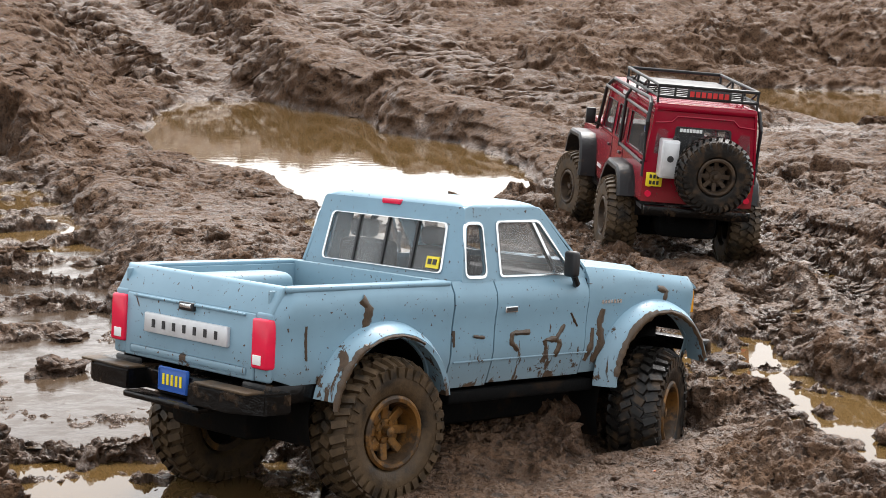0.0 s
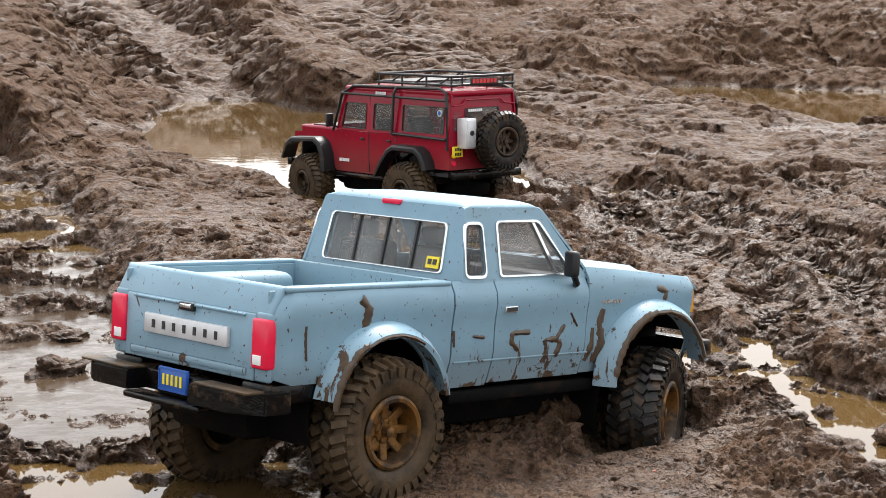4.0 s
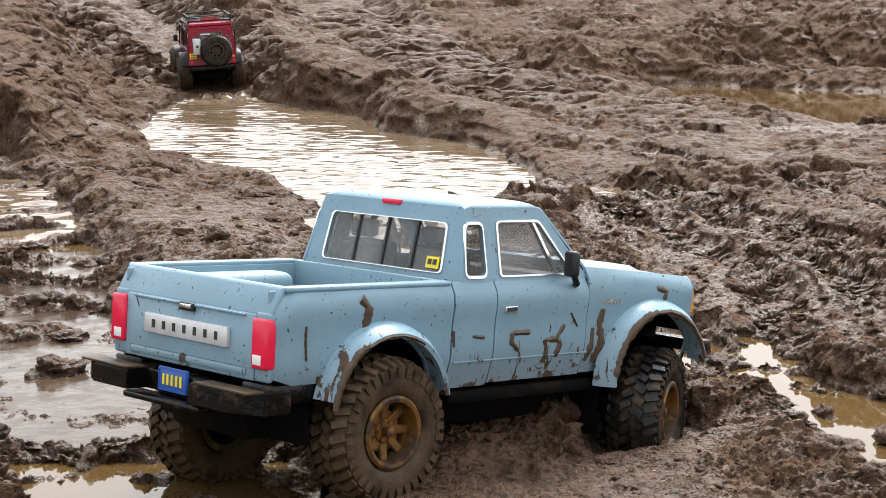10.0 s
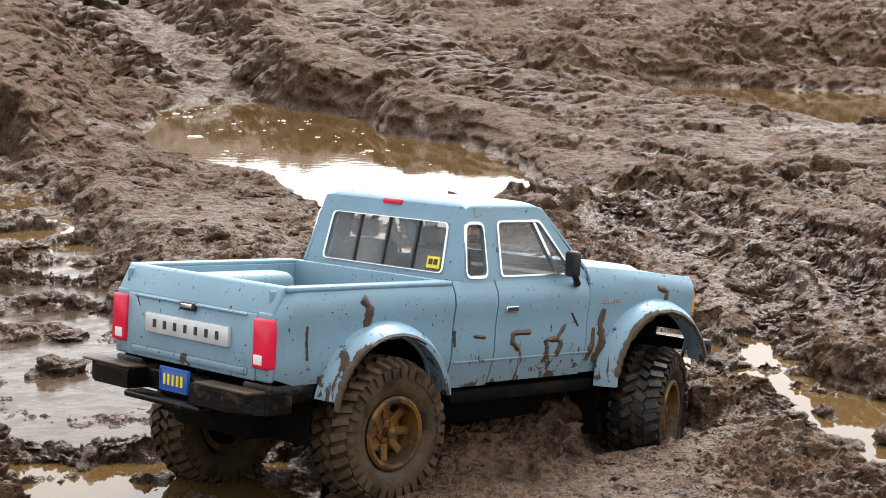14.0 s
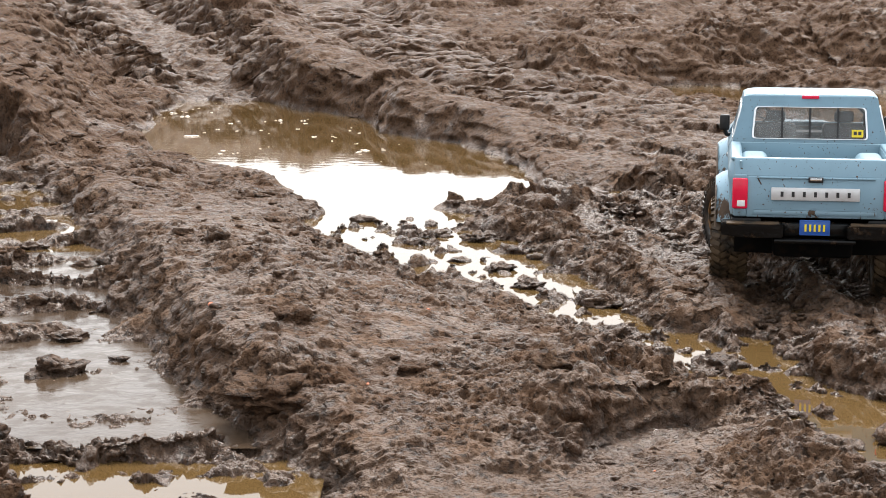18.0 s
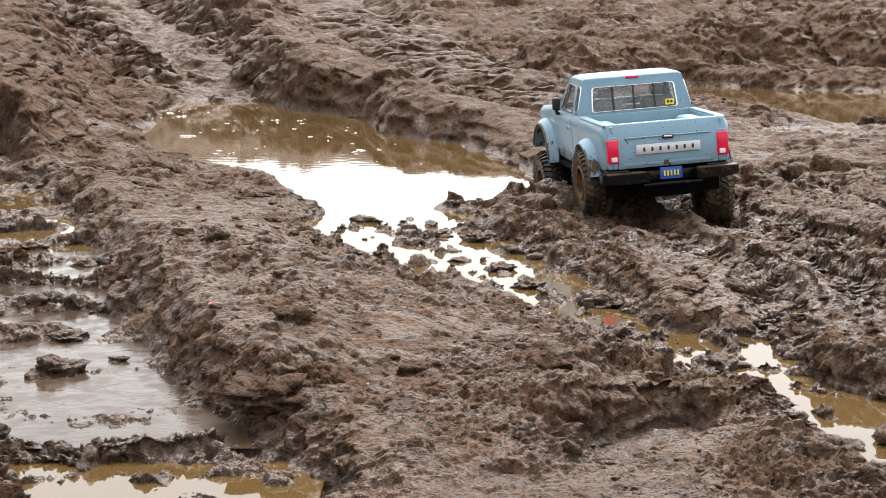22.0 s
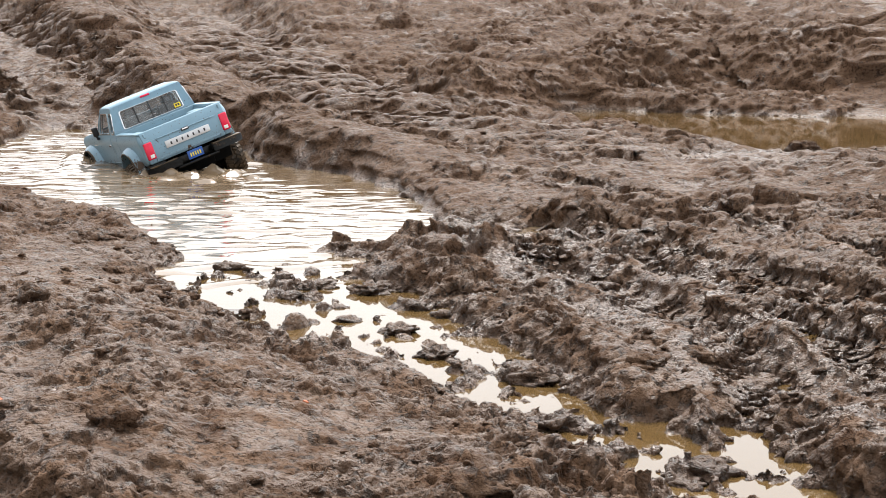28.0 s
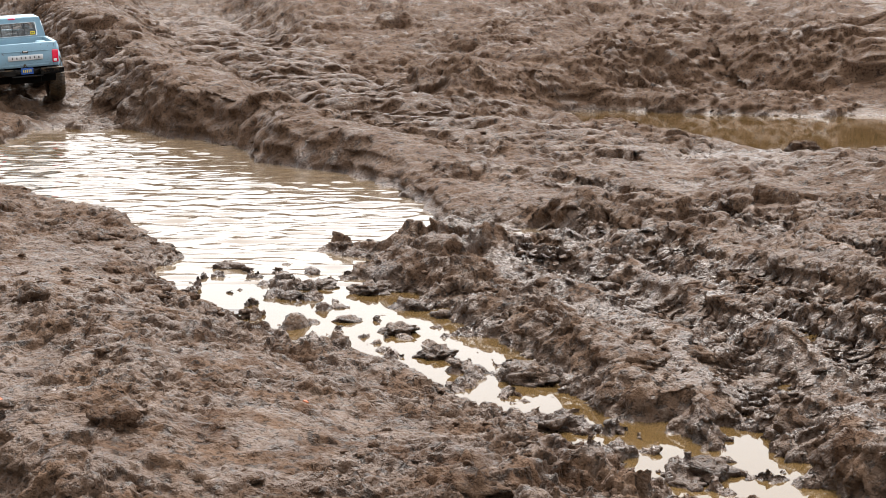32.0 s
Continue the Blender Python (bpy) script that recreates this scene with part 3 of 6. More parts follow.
# slab 18 is added to give the undercut by the pool its shade
for x, y, size, flat, seed, label in ((-0.405, 1.90, 0.026, 0.62, 1, "dark slab of mud lying in a shallow pool"), (-0.30, 2.42, 0.017, 0.9, 2, "upright torn clod on the mud ridge"),
                                      (-0.150, 1.83, 0.016, 0.8, 3, "dark torn clod on the mud ridge"), (-0.028, 1.72, 0.015, 0.6, 4, "dark flat clod on the mud ridge"),
                                      (0.395, 2.04, 0.016, 0.9, 5, "upright dark clod beside the wheel track"), (0.40, 1.62, 0.020, 0.8, 6, "wet clod between two pools"),
                                      (0.20, 2.30, 0.024, 0.6, 11, "torn clod between muddy pools"), (0.20, 2.10, 0.022, 0.6, 12, "torn clod between muddy pools"),
                                      (0.30, 1.93, 0.020, 0.6, 13, "torn clod between muddy pools"), (0.10, 1.72, 0.020, 0.8, 14, "dark clod at a broken edge of mud"),
                                      (1.17, 5.02, 0.034, 0.9, 15, "dark clod beside the far puddle"), (-0.160, 1.665, 0.040, 0.45, 18, "dark slab added to shade an undercut above a pool"), (-0.40, 1.60, 0.014, 0.5, 16, "low torn clod on a bar of mud"),
                                      (-0.013, 2.916, 0.0241, 0.42, 20, "torn clod of mud rising from muddy pools"), (0.058, 2.873, 0.0280, 0.48, 21, "torn clod of mud rising from muddy pools"),
                                      (0.102, 2.743, 0.0200, 0.54, 22, "torn clod of mud rising from muddy pools"), (-0.043, 2.830, 0.0152, 0.60, 23, "torn clod of mud rising from muddy pools"),
                                      (0.025, 2.661, 0.0155, 0.42, 24, "torn clod of mud rising from muddy pools"), (0.080, 2.578, 0.0213, 0.48, 25, "torn clod of mud rising from muddy pools"),
                                      (0.141, 2.682, 0.0170, 0.54, 26, "torn clod of mud rising from muddy pools"), (-0.137, 3.092, 0.0196, 0.60, 27, "torn clod of mud rising from muddy pools"),
                                      (0.193, 2.715, 0.0159, 0.42, 28, "torn clod of mud rising from muddy pools"), (0.114, 2.436, 0.0202, 0.48, 29, "torn clod of mud rising from muddy pools"),
                                      (0.146, 2.350, 0.0137, 0.54, 30, "torn clod of mud rising from muddy pools"), (0.063, 2.375, 0.0150, 0.60, 31, "torn clod of mud rising from muddy pools"),
                                      (0.205, 2.362, 0.0195, 0.42, 32, "torn clod of mud rising from muddy pools"), (0.296, 2.223, 0.0238, 0.48, 33, "torn clod of mud rising from muddy pools"),
                                      (0.359, 2.293, 0.0167, 0.54, 34, "torn clod of mud rising from muddy pools"), (0.305, 1.797, 0.0184, 0.60, 35, "torn clod of mud rising from muddy pools"),
                                      (0.327, 1.714, 0.0150, 0.42, 36, "torn clod of mud rising from muddy pools"), (0.353, 1.598, 0.0171, 0.48, 37, "torn clod of mud rising from muddy pools"),
                                      (0.363, 1.522, 0.0126, 0.54, 38, "torn clod of mud rising from muddy pools"), (0.223, 2.083, 0.0122, 0.60, 39, "torn clod of mud rising from muddy pools"),
                                      (0.278, 1.902, 0.0130, 0.42, 40, "torn clod of mud rising from muddy pools"), (-0.375, 2.179, 0.0127, 0.48, 41, "small torn clod in a shallow pool"),
                                      (-0.350, 1.964, 0.0105, 0.54, 42, "small torn clod in a shallow pool"), (-0.508, 2.269, 0.0188, 0.60, 43, "small torn clod in a shallow pool"),
                                      (-0.428, 2.083, 0.0203, 0.42, 44, "small torn clod in a shallow pool"), (-0.624, 2.783, 0.0203, 0.48, 45, "small torn clod in a shallow pool"),
                                      (-0.511, 2.619, 0.0166, 0.54, 46, "small torn clod in a shallow pool")):
    clod(x, y, size, flat, seed, label)


def chip(x, y, size, tint, seed):
    """A flat broken chip of brick lying on the mud."""
    rng = random.Random(seed)
    bm = bmesh.new()
    n = 6
    ring = [(math.cos(6.283 * k / n + rng.uniform(-0.3, 0.3)) * rng.uniform(0.6, 1.1), math.sin(6.283 * k / n) * rng.uniform(0.35, 0.7)) for k in range(n)]
    low = [bm.verts.new((a * size, b * size, 0)) for a, b in ring]
    top = [bm.verts.new((a * size * 0.85, b * size * 0.85, size * rng.uniform(0.28, 0.42))) for a, b in ring]
    bm.faces.new(top)
    bm.faces.new(low[::-1])
    for k in range(n):
        bm.faces.new((low[k], low[(k + 1) % n], top[(k + 1) % n], top[k]))
    me = bpy.data.meshes.new("brick_chip")
    bm.to_mesh(me)
    bm.free()
    me.materials.append(CHIP[tint])
    ob = new("brick_chip", me)
    z = float(relief(np.array([x]), np.array([y]))[0])
    ob.matrix_world = pose(x, y, max(z, 0) - size * 0.06, rng.uniform(-15, 15), rng.uniform(-15, 15), rng.uniform(0, 180))
    tagged(ob, "small chip of orange brick on wet mud" if tint == "orange" else "small pale stone chip on wet mud", "stone chip", "chips on the mud")


CHIP = {"orange": plain("brick_orange", (0.42, 0.13, 0.06), 0.8, 0, 0.3, 300), "pale": plain("stone_pale", (0.55, 0.45, 0.38), 0.8, 0, 0.25, 300)}
for k, (x, y, size, tint) in enumerate(((-0.242, 1.902, 0.0046, "orange"), (-0.223, 1.805, 0.0033, "pale"), (-0.090, 2.031, 0.0043, "orange"), (-0.016, 1.953, 0.0030, "orange"), (-0.070, 1.691, 0.0031, "orange"), (0.143, 1.726, 0.0031, "orange"), (0.172, 1.467, 0.0027, "orange"), (0.147, 1.429, 0.0017, "pale"), (0.353, 1.824, 0.0028, "pale"), (-0.205, 1.928, 0.0023, "pale"), (0.479, 2.443, 0.0029, "orange"), (0.467, 4.053, 0.0049, "pale"), (0.772, 4.747, 0.0068, "pale"), (0.484, 4.074, 0.0039, "orange"), (-0.093, 2.031, 0.0034, "orange"))):
    chip(x, y, size, tint, k)

# ---- materials of the two model trucks ----


def dirty_paint(name, base, mud=(0.085, 0.053, 0.032), low=-0.035, high=0.010, gloss=0.32, spots=0.60):
    """Paint with mud: runs and specks all over, a crust that thickens towards the sills."""
    m = Mat(name)
    xyz = m.node("ShaderNodeSeparateXYZ")
    m.link(m.pos, xyz.inputs[0])
    tall = m.node("ShaderNodeMapping")
    tall.inputs["Scale"].default_value = (1.0, 1.0, 0.40)
    m.link(m.pos, tall.inputs["Vector"])
    runs, specks, film = m.noise(74, 5, 0.68, 0.5, tall.outputs[0]), m.noise(330, 2, 0.5), m.noise(24, 4)
    spatter = m.ramp(m.noise(135, 3, 0.55, 0.3, tall.outputs[0]), (0.715, 0.0), (0.73, 1.0))
    level = m.node("ShaderNodeMapRange")
    m.link(xyz.outputs["Z"], level.inputs[0])
    for i, v in ((1, low), (2, high), (3, 1.0), (4, 0.0)):
        level.inputs[i].default_value = v
    crust = m.ramp(m.math("ADD", runs, m.math("MULTIPLY", m.math("MULTIPLY", level.outputs[0], m.ramp(film, (0.35, 0.3), (0.62, 1.3))), 0.19)), (spots + 0.02, 0.0), (spots + 0.05, 1.0))
    dots = m.math("MAXIMUM", m.ramp(specks, (0.69, 0.0), (0.71, 1.0)), spatter)
    cover = m.math("MAXIMUM", crust, dots)
    tint = m.ramp(film, (0.3, tuple(c * 0.90 for c in base)), (0.7, base))
    tint = m.mix(m.math("MULTIPLY", level.outputs[0], 0.30), tint, (0.20, 0.16, 0.11))
    soil = m.ramp(m.noise(150, 3), (0.3, tuple(c * 0.55 for c in mud)), (0.7, mud))
    return m.set(color=m.mix(cover, tint, soil), spec=0.3, rough=m.math("ADD", gloss, m.math("MULTIPLY", cover, 0.35)), normal=m.bump(cover, 0.5, 0.0012))


def muddy(name, base, mud=(0.115, 0.072, 0.042), share=0.5, rough=0.6, scale=45.0, metal=0.0, spec=0.3):
    m = Mat(name)
    cover = m.ramp(m.noise(scale, 5, 0.65), (share - 0.07, 1.0), (share + 0.07, 0.0))
    soil = m.ramp(m.noise(scale * 4, 3), (0.3, tuple(c * 0.5 for c in mud)), (0.7, mud))
    return m.set(color=m.mix(cover, base, soil), rough=m.math("ADD", rough, m.math("MULTIPLY", cover, 0.15)),
                 spec=spec, metal=m.math("MULTIPLY", m.math("SUBTRACT", 1.0, cover), metal), normal=m.bump(m.noise(scale * 5, 3), 0.5, 0.0012))


def glass(name, color, alpha):
    m = Mat(name)
    grime = m.ramp(m.noise(26, 4, 0.55), (0.35, alpha * 0.8), (0.70, min(1.0, alpha + 0.18)))
    return m.set(color=color, rough=0.06, alpha=grime, ior=1.45)


BLUE_PAINT = dirty_paint("pale_blue_paint", (0.192, 0.312, 0.390), low=-0.046, high=-0.008, spots=0.645)
FLARE_PAINT = dirty_paint("mud_crusted_blue_paint", (0.215, 0.350, 0.440), low=-0.070, high=0.012, spots=0.600)
BLUE_INNER = dirty_paint("pale_blue_bed", (0.190, 0.300, 0.365), low=-0.2, high=-0.1, gloss=0.5, spots=0.72)
RED_PAINT = dirty_paint("deep_red_paint", (0.270, 0.003, 0.020), low=-0.05, high=0.03, gloss=0.16, spots=0.72)
BLACK_PLASTIC = muddy("black_plastic", (0.012, 0.012, 0.013), share=0.38, rough=0.42)
CLEAN_BLACK = plain("satin_black", (0.008, 0.008, 0.009), 0.46)
UNDERSIDE = muddy("grimy_chassis", (0.004, 0.004, 0.004), mud=(0.022, 0.014, 0.009), share=0.40, rough=0.75, spec=0.05)
BUMPER = muddy("muddy_bumper", (0.003, 0.003, 0.003), mud=(0.085, 0.050, 0.026), share=0.38, rough=0.22, scale=34, spec=0.22)
TYRE_MUD = muddy("muddy_rubber", (0.016, 0.012, 0.008), mud=(0.088, 0.056, 0.029), share=0.56, rough=0.42, scale=48, spec=0.22)
TYRE_WET = muddy("wet_black_rubber", (0.010, 0.009, 0.008), mud=(0.080, 0.050, 0.028), share=0.44, rough=0.32, scale=60, spec=0.25)
BRONZE = muddy("muddy_bronze", (0.200, 0.095, 0.024), mud=(0.050, 0.029, 0.014), share=0.52, rough=0.40, metal=0.5)
DARK_RIM = muddy("muddy_dark_rim", (0.012, 0.010, 0.009), mud=(0.072, 0.045, 0.025), share=0.55, rough=0.4)
CHROME = plain("worn_chrome", (0.72, 0.74, 0.75), 0.22, 0.9, 0.05)
SILVER = plain("silver_plastic", (0.62, 0.63, 0.64), 0.35, 0.3, 0.10)
RED_LENS = plain("red_lens", (0.72, 0.012, 0.055), 0.18, 0, 0.08)
AMBER = plain("amber_lens", (0.75, 0.33, 0.02), 0.2)
WHITE = plain("white_print", (0.75, 0.75, 0.74), 0.4, 0, 0.04)
YELLOW = plain("yellow_print", (0.80, 0.62, 0.02), 0.4, 0, 0.05)
PLATE_BLUE = plain("blue_plate", (0.020, 0.090, 0.360), 0.35, 0, 0.10)
INK = plain("dark_print", (0.02, 0.02, 0.022), 0.5)
RACK_RED = plain("red_sign", (0.55, 0.03, 0.03), 0.4)
CAB_GLASS = glass("smeared_glass", (0.34, 0.34, 0.33), 0.15)
DARK_GLASS = glass("dark_glass", (0.13, 0.13, 0.13), 0.18)
SMEAR = plain("wet_mud_smear", (0.060, 0.036, 0.018), 0.45, 0, 0.35, 220, 0.0008)
SEAT = plain("dark_seat", (0.035, 0.034, 0.036), 0.7)

# ---- small builders ----

SCALE = 1.0


def part(name, bm, material, parent, label="", flat=False):
    """Links a bmesh as one mesh object under a thing or a part."""
    bmesh.ops.recalc_face_normals(bm, faces=bm.faces)
    if SCALE != 1.0:
        bmesh.ops.scale(bm, vec=(SCALE, SCALE, SCALE), verts=bm.verts)
    me = bpy.data.meshes.new(name)
    bm.to_mesh(me)
    bm.free()
    if not flat:
        me.polygons.foreach_set("use_smooth", np.ones(len(me.polygons), dtype=bool))
        me.set_sharp_from_angle(angle=radians(38))
    me.materials.append(material)
    ob = new(name, me)
    ob.parent = parent
    return tagged(ob, label)


def box(x0, x1, y0, y1, z0, z1, bevel=0.0, seg=2, bm=None):
    bm = bm or bmesh.new()
    m = Matrix.Translation(((x0 + x1) / 2, (y0 + y1) / 2, (z0 + z1) / 2)) @ Matrix.Diagonal((x1 - x0, y1 - y0, z1 - z0, 1))
    made = bmesh.ops.create_cube(bm, size=1, matrix=m)["verts"]
    if bevel:
        edges = list({e for v in made for e in v.link_edges})
        bmesh.ops.bevel(bm, geom=edges, offset=bevel, segments=seg, affect="EDGES", profile=0.5)
    return bm


def tube(points, r, sides=8, bm=None):
    """A round bar along a line of points."""
    bm = bm or bmesh.new()
    pts = [Vector(p) for p in points]
    rings = []
    for i, p in enumerate(pts):
        way = (pts[min(i + 1, len(pts) - 1)] - pts[max(i - 1, 0)]).normalized()
        q = way.to_track_quat("Z", "Y")
        rings.append([bm.verts.new(p + q @ Vector((r * math.cos(a), r * math.sin(a), 0))) for a in (2 * math.pi * k / sides for k in range(sides))])
    for a, b in zip(rings, rings[1:]):
        for k in range(sides):
            bm.faces.new((a[k], a[(k + 1) % sides], b[(k + 1) % sides], b[k]))
    bm.faces.new(rings[0])
    bm.faces.new(rings[-1][::-1])
    return bm


def spin(profile, sides=40, bm=None):
    """Turns a closed profile of (radius, y) about the y axis."""
    bm = bm or bmesh.new()
    rings = [[bm.verts.new((r * math.cos(a), y, r * math.sin(a))) for r, y in profile] for a in (2 * math.pi * k / sides for k in range(sides))]
    n = len(profile)
    for k in range(sides):
        a, b = rings[k], rings[(k + 1) % sides]
        for i in range(n):
            bm.faces.new((a[i], a[(i + 1) % n], b[(i + 1) % n], b[i]))
    return bm


def mirror_y(bm):
    bmesh.ops.scale(bm, vec=(1, -1, 1), verts=bm.verts)
    return bm


def skin(x0, x1, low, top, bulge, side, thick=0.003, nx=40, nz=9, bm=None):
    """A body side between the curves low(x) and top(x), bulging by bulge(x, z), on the side +1 or -1."""
    bm = bm or bmesh.new()
    grid = []
    for layer in (0, thick):
        rows = []
        for i in range(nx + 1):
            x = x0 + (x1 - x0) * i / nx
            a, b = low(x), top(x)
            rows.append([bm.verts.new((x, side * (bulge(x, a + (b - a) * j / nz) - layer), a + (b - a) * j / nz)) for j in range(nz + 1)])
        grid.append(rows)
    o, n = grid
    for i in range(nx):
        for j in range(nz):
            bm.faces.new((o[i][j], o[i + 1][j], o[i + 1][j + 1], o[i][j + 1]))
            bm.faces.new((n[i][j], n[i][j + 1], n[i + 1][j + 1], n[i + 1][j]))
        for j in (0, nz):
            bm.faces.new((o[i][j], n[i][j], n[i + 1][j], o[i + 1][j]))
    for i in (0, nx):
        for j in range(nz):
            bm.faces.new((o[i][j], o[i][j + 1], n[i][j + 1], n[i][j]))
    return bm


def round_quad(corners, r, k=5):
    """Points round a quadrilateral of 2D corners with rounded corners."""
    pts, n = [], len(corners)
    for i in range(n):
        p, a, b = Vector(corners[i]), Vector(corners[i - 1]), Vector(corners[(i + 1) % n])
        u, v = p + (a - p).normalized() * r, p + (b - p).normalized() * r
        for j in range(k + 1):
            t = j / k
            pts.append((u * (1 - t) ** 2 + p * 2 * t * (1 - t) + v * t * t)[:])
    return pts


def frame_panel(outer, inner, place, thick, bm=None):
    """A plate between two outlines with the same number of points; place(u, v, depth) puts it in space."""
    bm = bm or bmesh.new()
    loops = [[bm.verts.new(place(u, v, d)) for u, v in line] for line, d in ((outer, 0), (inner, 0), (inner, thick), (outer, thick))]
    n = len(outer)
    for a, b in ((0, 1), (1, 2), (2, 3), (3, 0)):
        for i in range(n):
            j = (i + 1) % n
            bm.faces.new((loops[a][i], loops[a][j], loops[b][j], loops[b][i]))
    return bm


def plate(line, place, d0, d1, bm=None):
    """A flat plate with the given outline."""
    bm = bm or bmesh.new()
    a, b = [bm.verts.new(place(u, v, d0)) for u, v in line], [bm.verts.new(place(u, v, d1)) for u, v in line]
    bm.faces.new(a)
    bm.faces.new(b[::-1])
    for i in range(len(line)):
        j = (i + 1) % len(line)
        bm.faces.new((a[i], a[j], b[j], b[i]))
    return bm


def grow(line, by):
    c = sum((Vector(p) for p in line), Vector((0, 0))) / len(line)
    return [(Vector(p) + (Vector(p) - c).normalized() * by)[:] for p in line]


def window(parent, body_outline, hole, place, paint, trim, pane_mat, r_body, r_hole, name="window_surround", trim_wide=0.0022):
    """A wall of the cab with a real opening, its trim and its pane."""
    edge, gap = round_quad(body_outline, r_body), round_quad(hole, r_hole)
    wall = part(name, frame_panel(edge, gap, place, 0.0030), paint, parent)
    if trim:
        part("window_trim", frame_panel(grow(gap, trim_wide), gap, lambda u, v, d: place(u, v, d - 0.0012), 0.0018), trim, wall, "bright window trim")
    part("window_pane", plate(gap, place, 0.0012, 0.0020), pane_mat, wall, "mud-specked clear pane")
    return wall


def arch(xc, zc, r, low):
    def f(x):
        d = abs(x - xc)
        return max(low, zc + math.sqrt(max(0.0, r * r - d * d))) if d < r else low
    return f


def flare(xc, zc, r_in, r_out, y_in, y_out, side, a0=-8, a1=188, steps=28, square=0.0):
    """A wheel-arch flare: a bent lip that stands out from the body."""
    bm = bmesh.new()
    rings = []
    for k in range(steps + 1):
        a = radians(a0 + (a1 - a0) * k / steps)
        c, s = math.cos(a), math.sin(a)
        q = 1 + square * (math.sin(2 * a) ** 2)
        row = []
        for r, y in ((r_out, y_in), (r_out - 0.30 * (r_out - r_in), y_in + 0.62 * (y_out - y_in)), (r_in + 0.30 * (r_out - r_in), y_out), (r_in, y_out - 0.001), (r_in, y_out - 0.005), (r_in + 0.003, y_in - 0.004)):
            row.append(bm.verts.new((xc + r * q * c, side * y, zc + r * q * s)))
        rings.append(row)
    for a, b in zip(rings, rings[1:]):
        for i in range(6):
            bm.faces.new((a[i], a[(i + 1) % 6], b[(i + 1) % 6], b[i]))
    bm.faces.new(rings[0])
    bm.faces.new(rings[-1][::-1])
    return bm


def bent_flare(path, out, y_in, y_out, side):
    """A flare along a path of (x, z) points from one foot to the other, standing out from the body."""
    bm = bmesh.new()
    c = Vector((sum(p[0] for p in path) / len(path), min(p[1] for p in path)))
    rings = []
    for p in path:
        v = Vector(p)
        n = (v - c).normalized()
        row = []
        for k, y in ((1.0, y_in), (0.9, y_out - 0.003), (0.55, y_out), (0.0, y_out), (0.0, y_out - 0.005), (0.15, y_in - 0.004)):
            q = v + n * out * k
            row.append(bm.verts.new((q.x, side * y, q.y)))
        rings.append(row)
    for a, b in zip(rings, rings[1:]):
        for i in range(6):
            bm.faces.new((a[i], a[(i + 1) % 6], b[(i + 1) % 6], b[i]))
    bm.faces.new(rings[0])
    bm.faces.new(rings[-1][::-1])
    return bm


def tyre_mesh(r, wide, r_rim, blocks, seed):
    """A chunky off-road tyre about the y axis, with staggered lugs and shoulder blocks."""
    rng = random.Random(seed)
    h, q = wide / 2, r - 0.0040
    prof = [(r_rim, -h * 0.72), (r_rim + 0.004, -h * 0.92), (q - 0.010, -h), (q - 0.003, -h * 0.90), (q, -h * 0.70), (q + 0.0008, 0), (q, h * 0.70), (q - 0.003, h * 0.90),
            (q - 0.010, h), (r_rim + 0.004, h * 0.92), (r_rim, h * 0.72), (r_rim - 0.002, 0)]
    bm = spin(prof, 48)
    for k in range(blocks):
        for row, (y0, y1, lean, start) in enumerate(((-0.96, -0.50, 0.35, 0.0), (-0.46, -0.04, -0.5, 0.35), (0.04, 0.46, 0.5, 0.8), (0.50, 0.96, -0.35, 0.5))):
            a = 2 * math.pi * (k + start + rng.uniform(-0.06, 0.06)) / blocks
            m = Matrix.Rotation(-a, 4, "Y") @ Matrix.Translation((q + 0.0012, (y0 + y1) / 2 * h, 0)) @ Matrix.Rotation(lean, 4, "X")
            long = 2 * math.pi * q / blocks * rng.uniform(0.56, 0.66)
            made = bmesh.ops.create_cube(bm, size=1, matrix=m @ Matrix.Diagonal((0.0066, (y1 - y0) * h, long, 1)))["verts"]
            for v in made:
                out = math.hypot(v.co.x, v.co.z)
                if abs(v.co.y) > h * 0.85 and out > q:
                    v.co.x, v.co.z = v.co.x * (q - 0.0004) / out, v.co.z * (q - 0.0004) / out
    for side in (-1, 1):
        for k in range(blocks):
            a = 2 * math.pi * (k + 0.25) / blocks
            m = Matrix.Rotation(-a, 4, "Y") @ Matrix.Translation((q - 0.0060, side * h * 0.970, 0)) @ Matrix.Diagonal((0.0075, 0.0030, 0.0054, 1))
            bmesh.ops.create_cube(bm, size=1, matrix=m)
    return bm


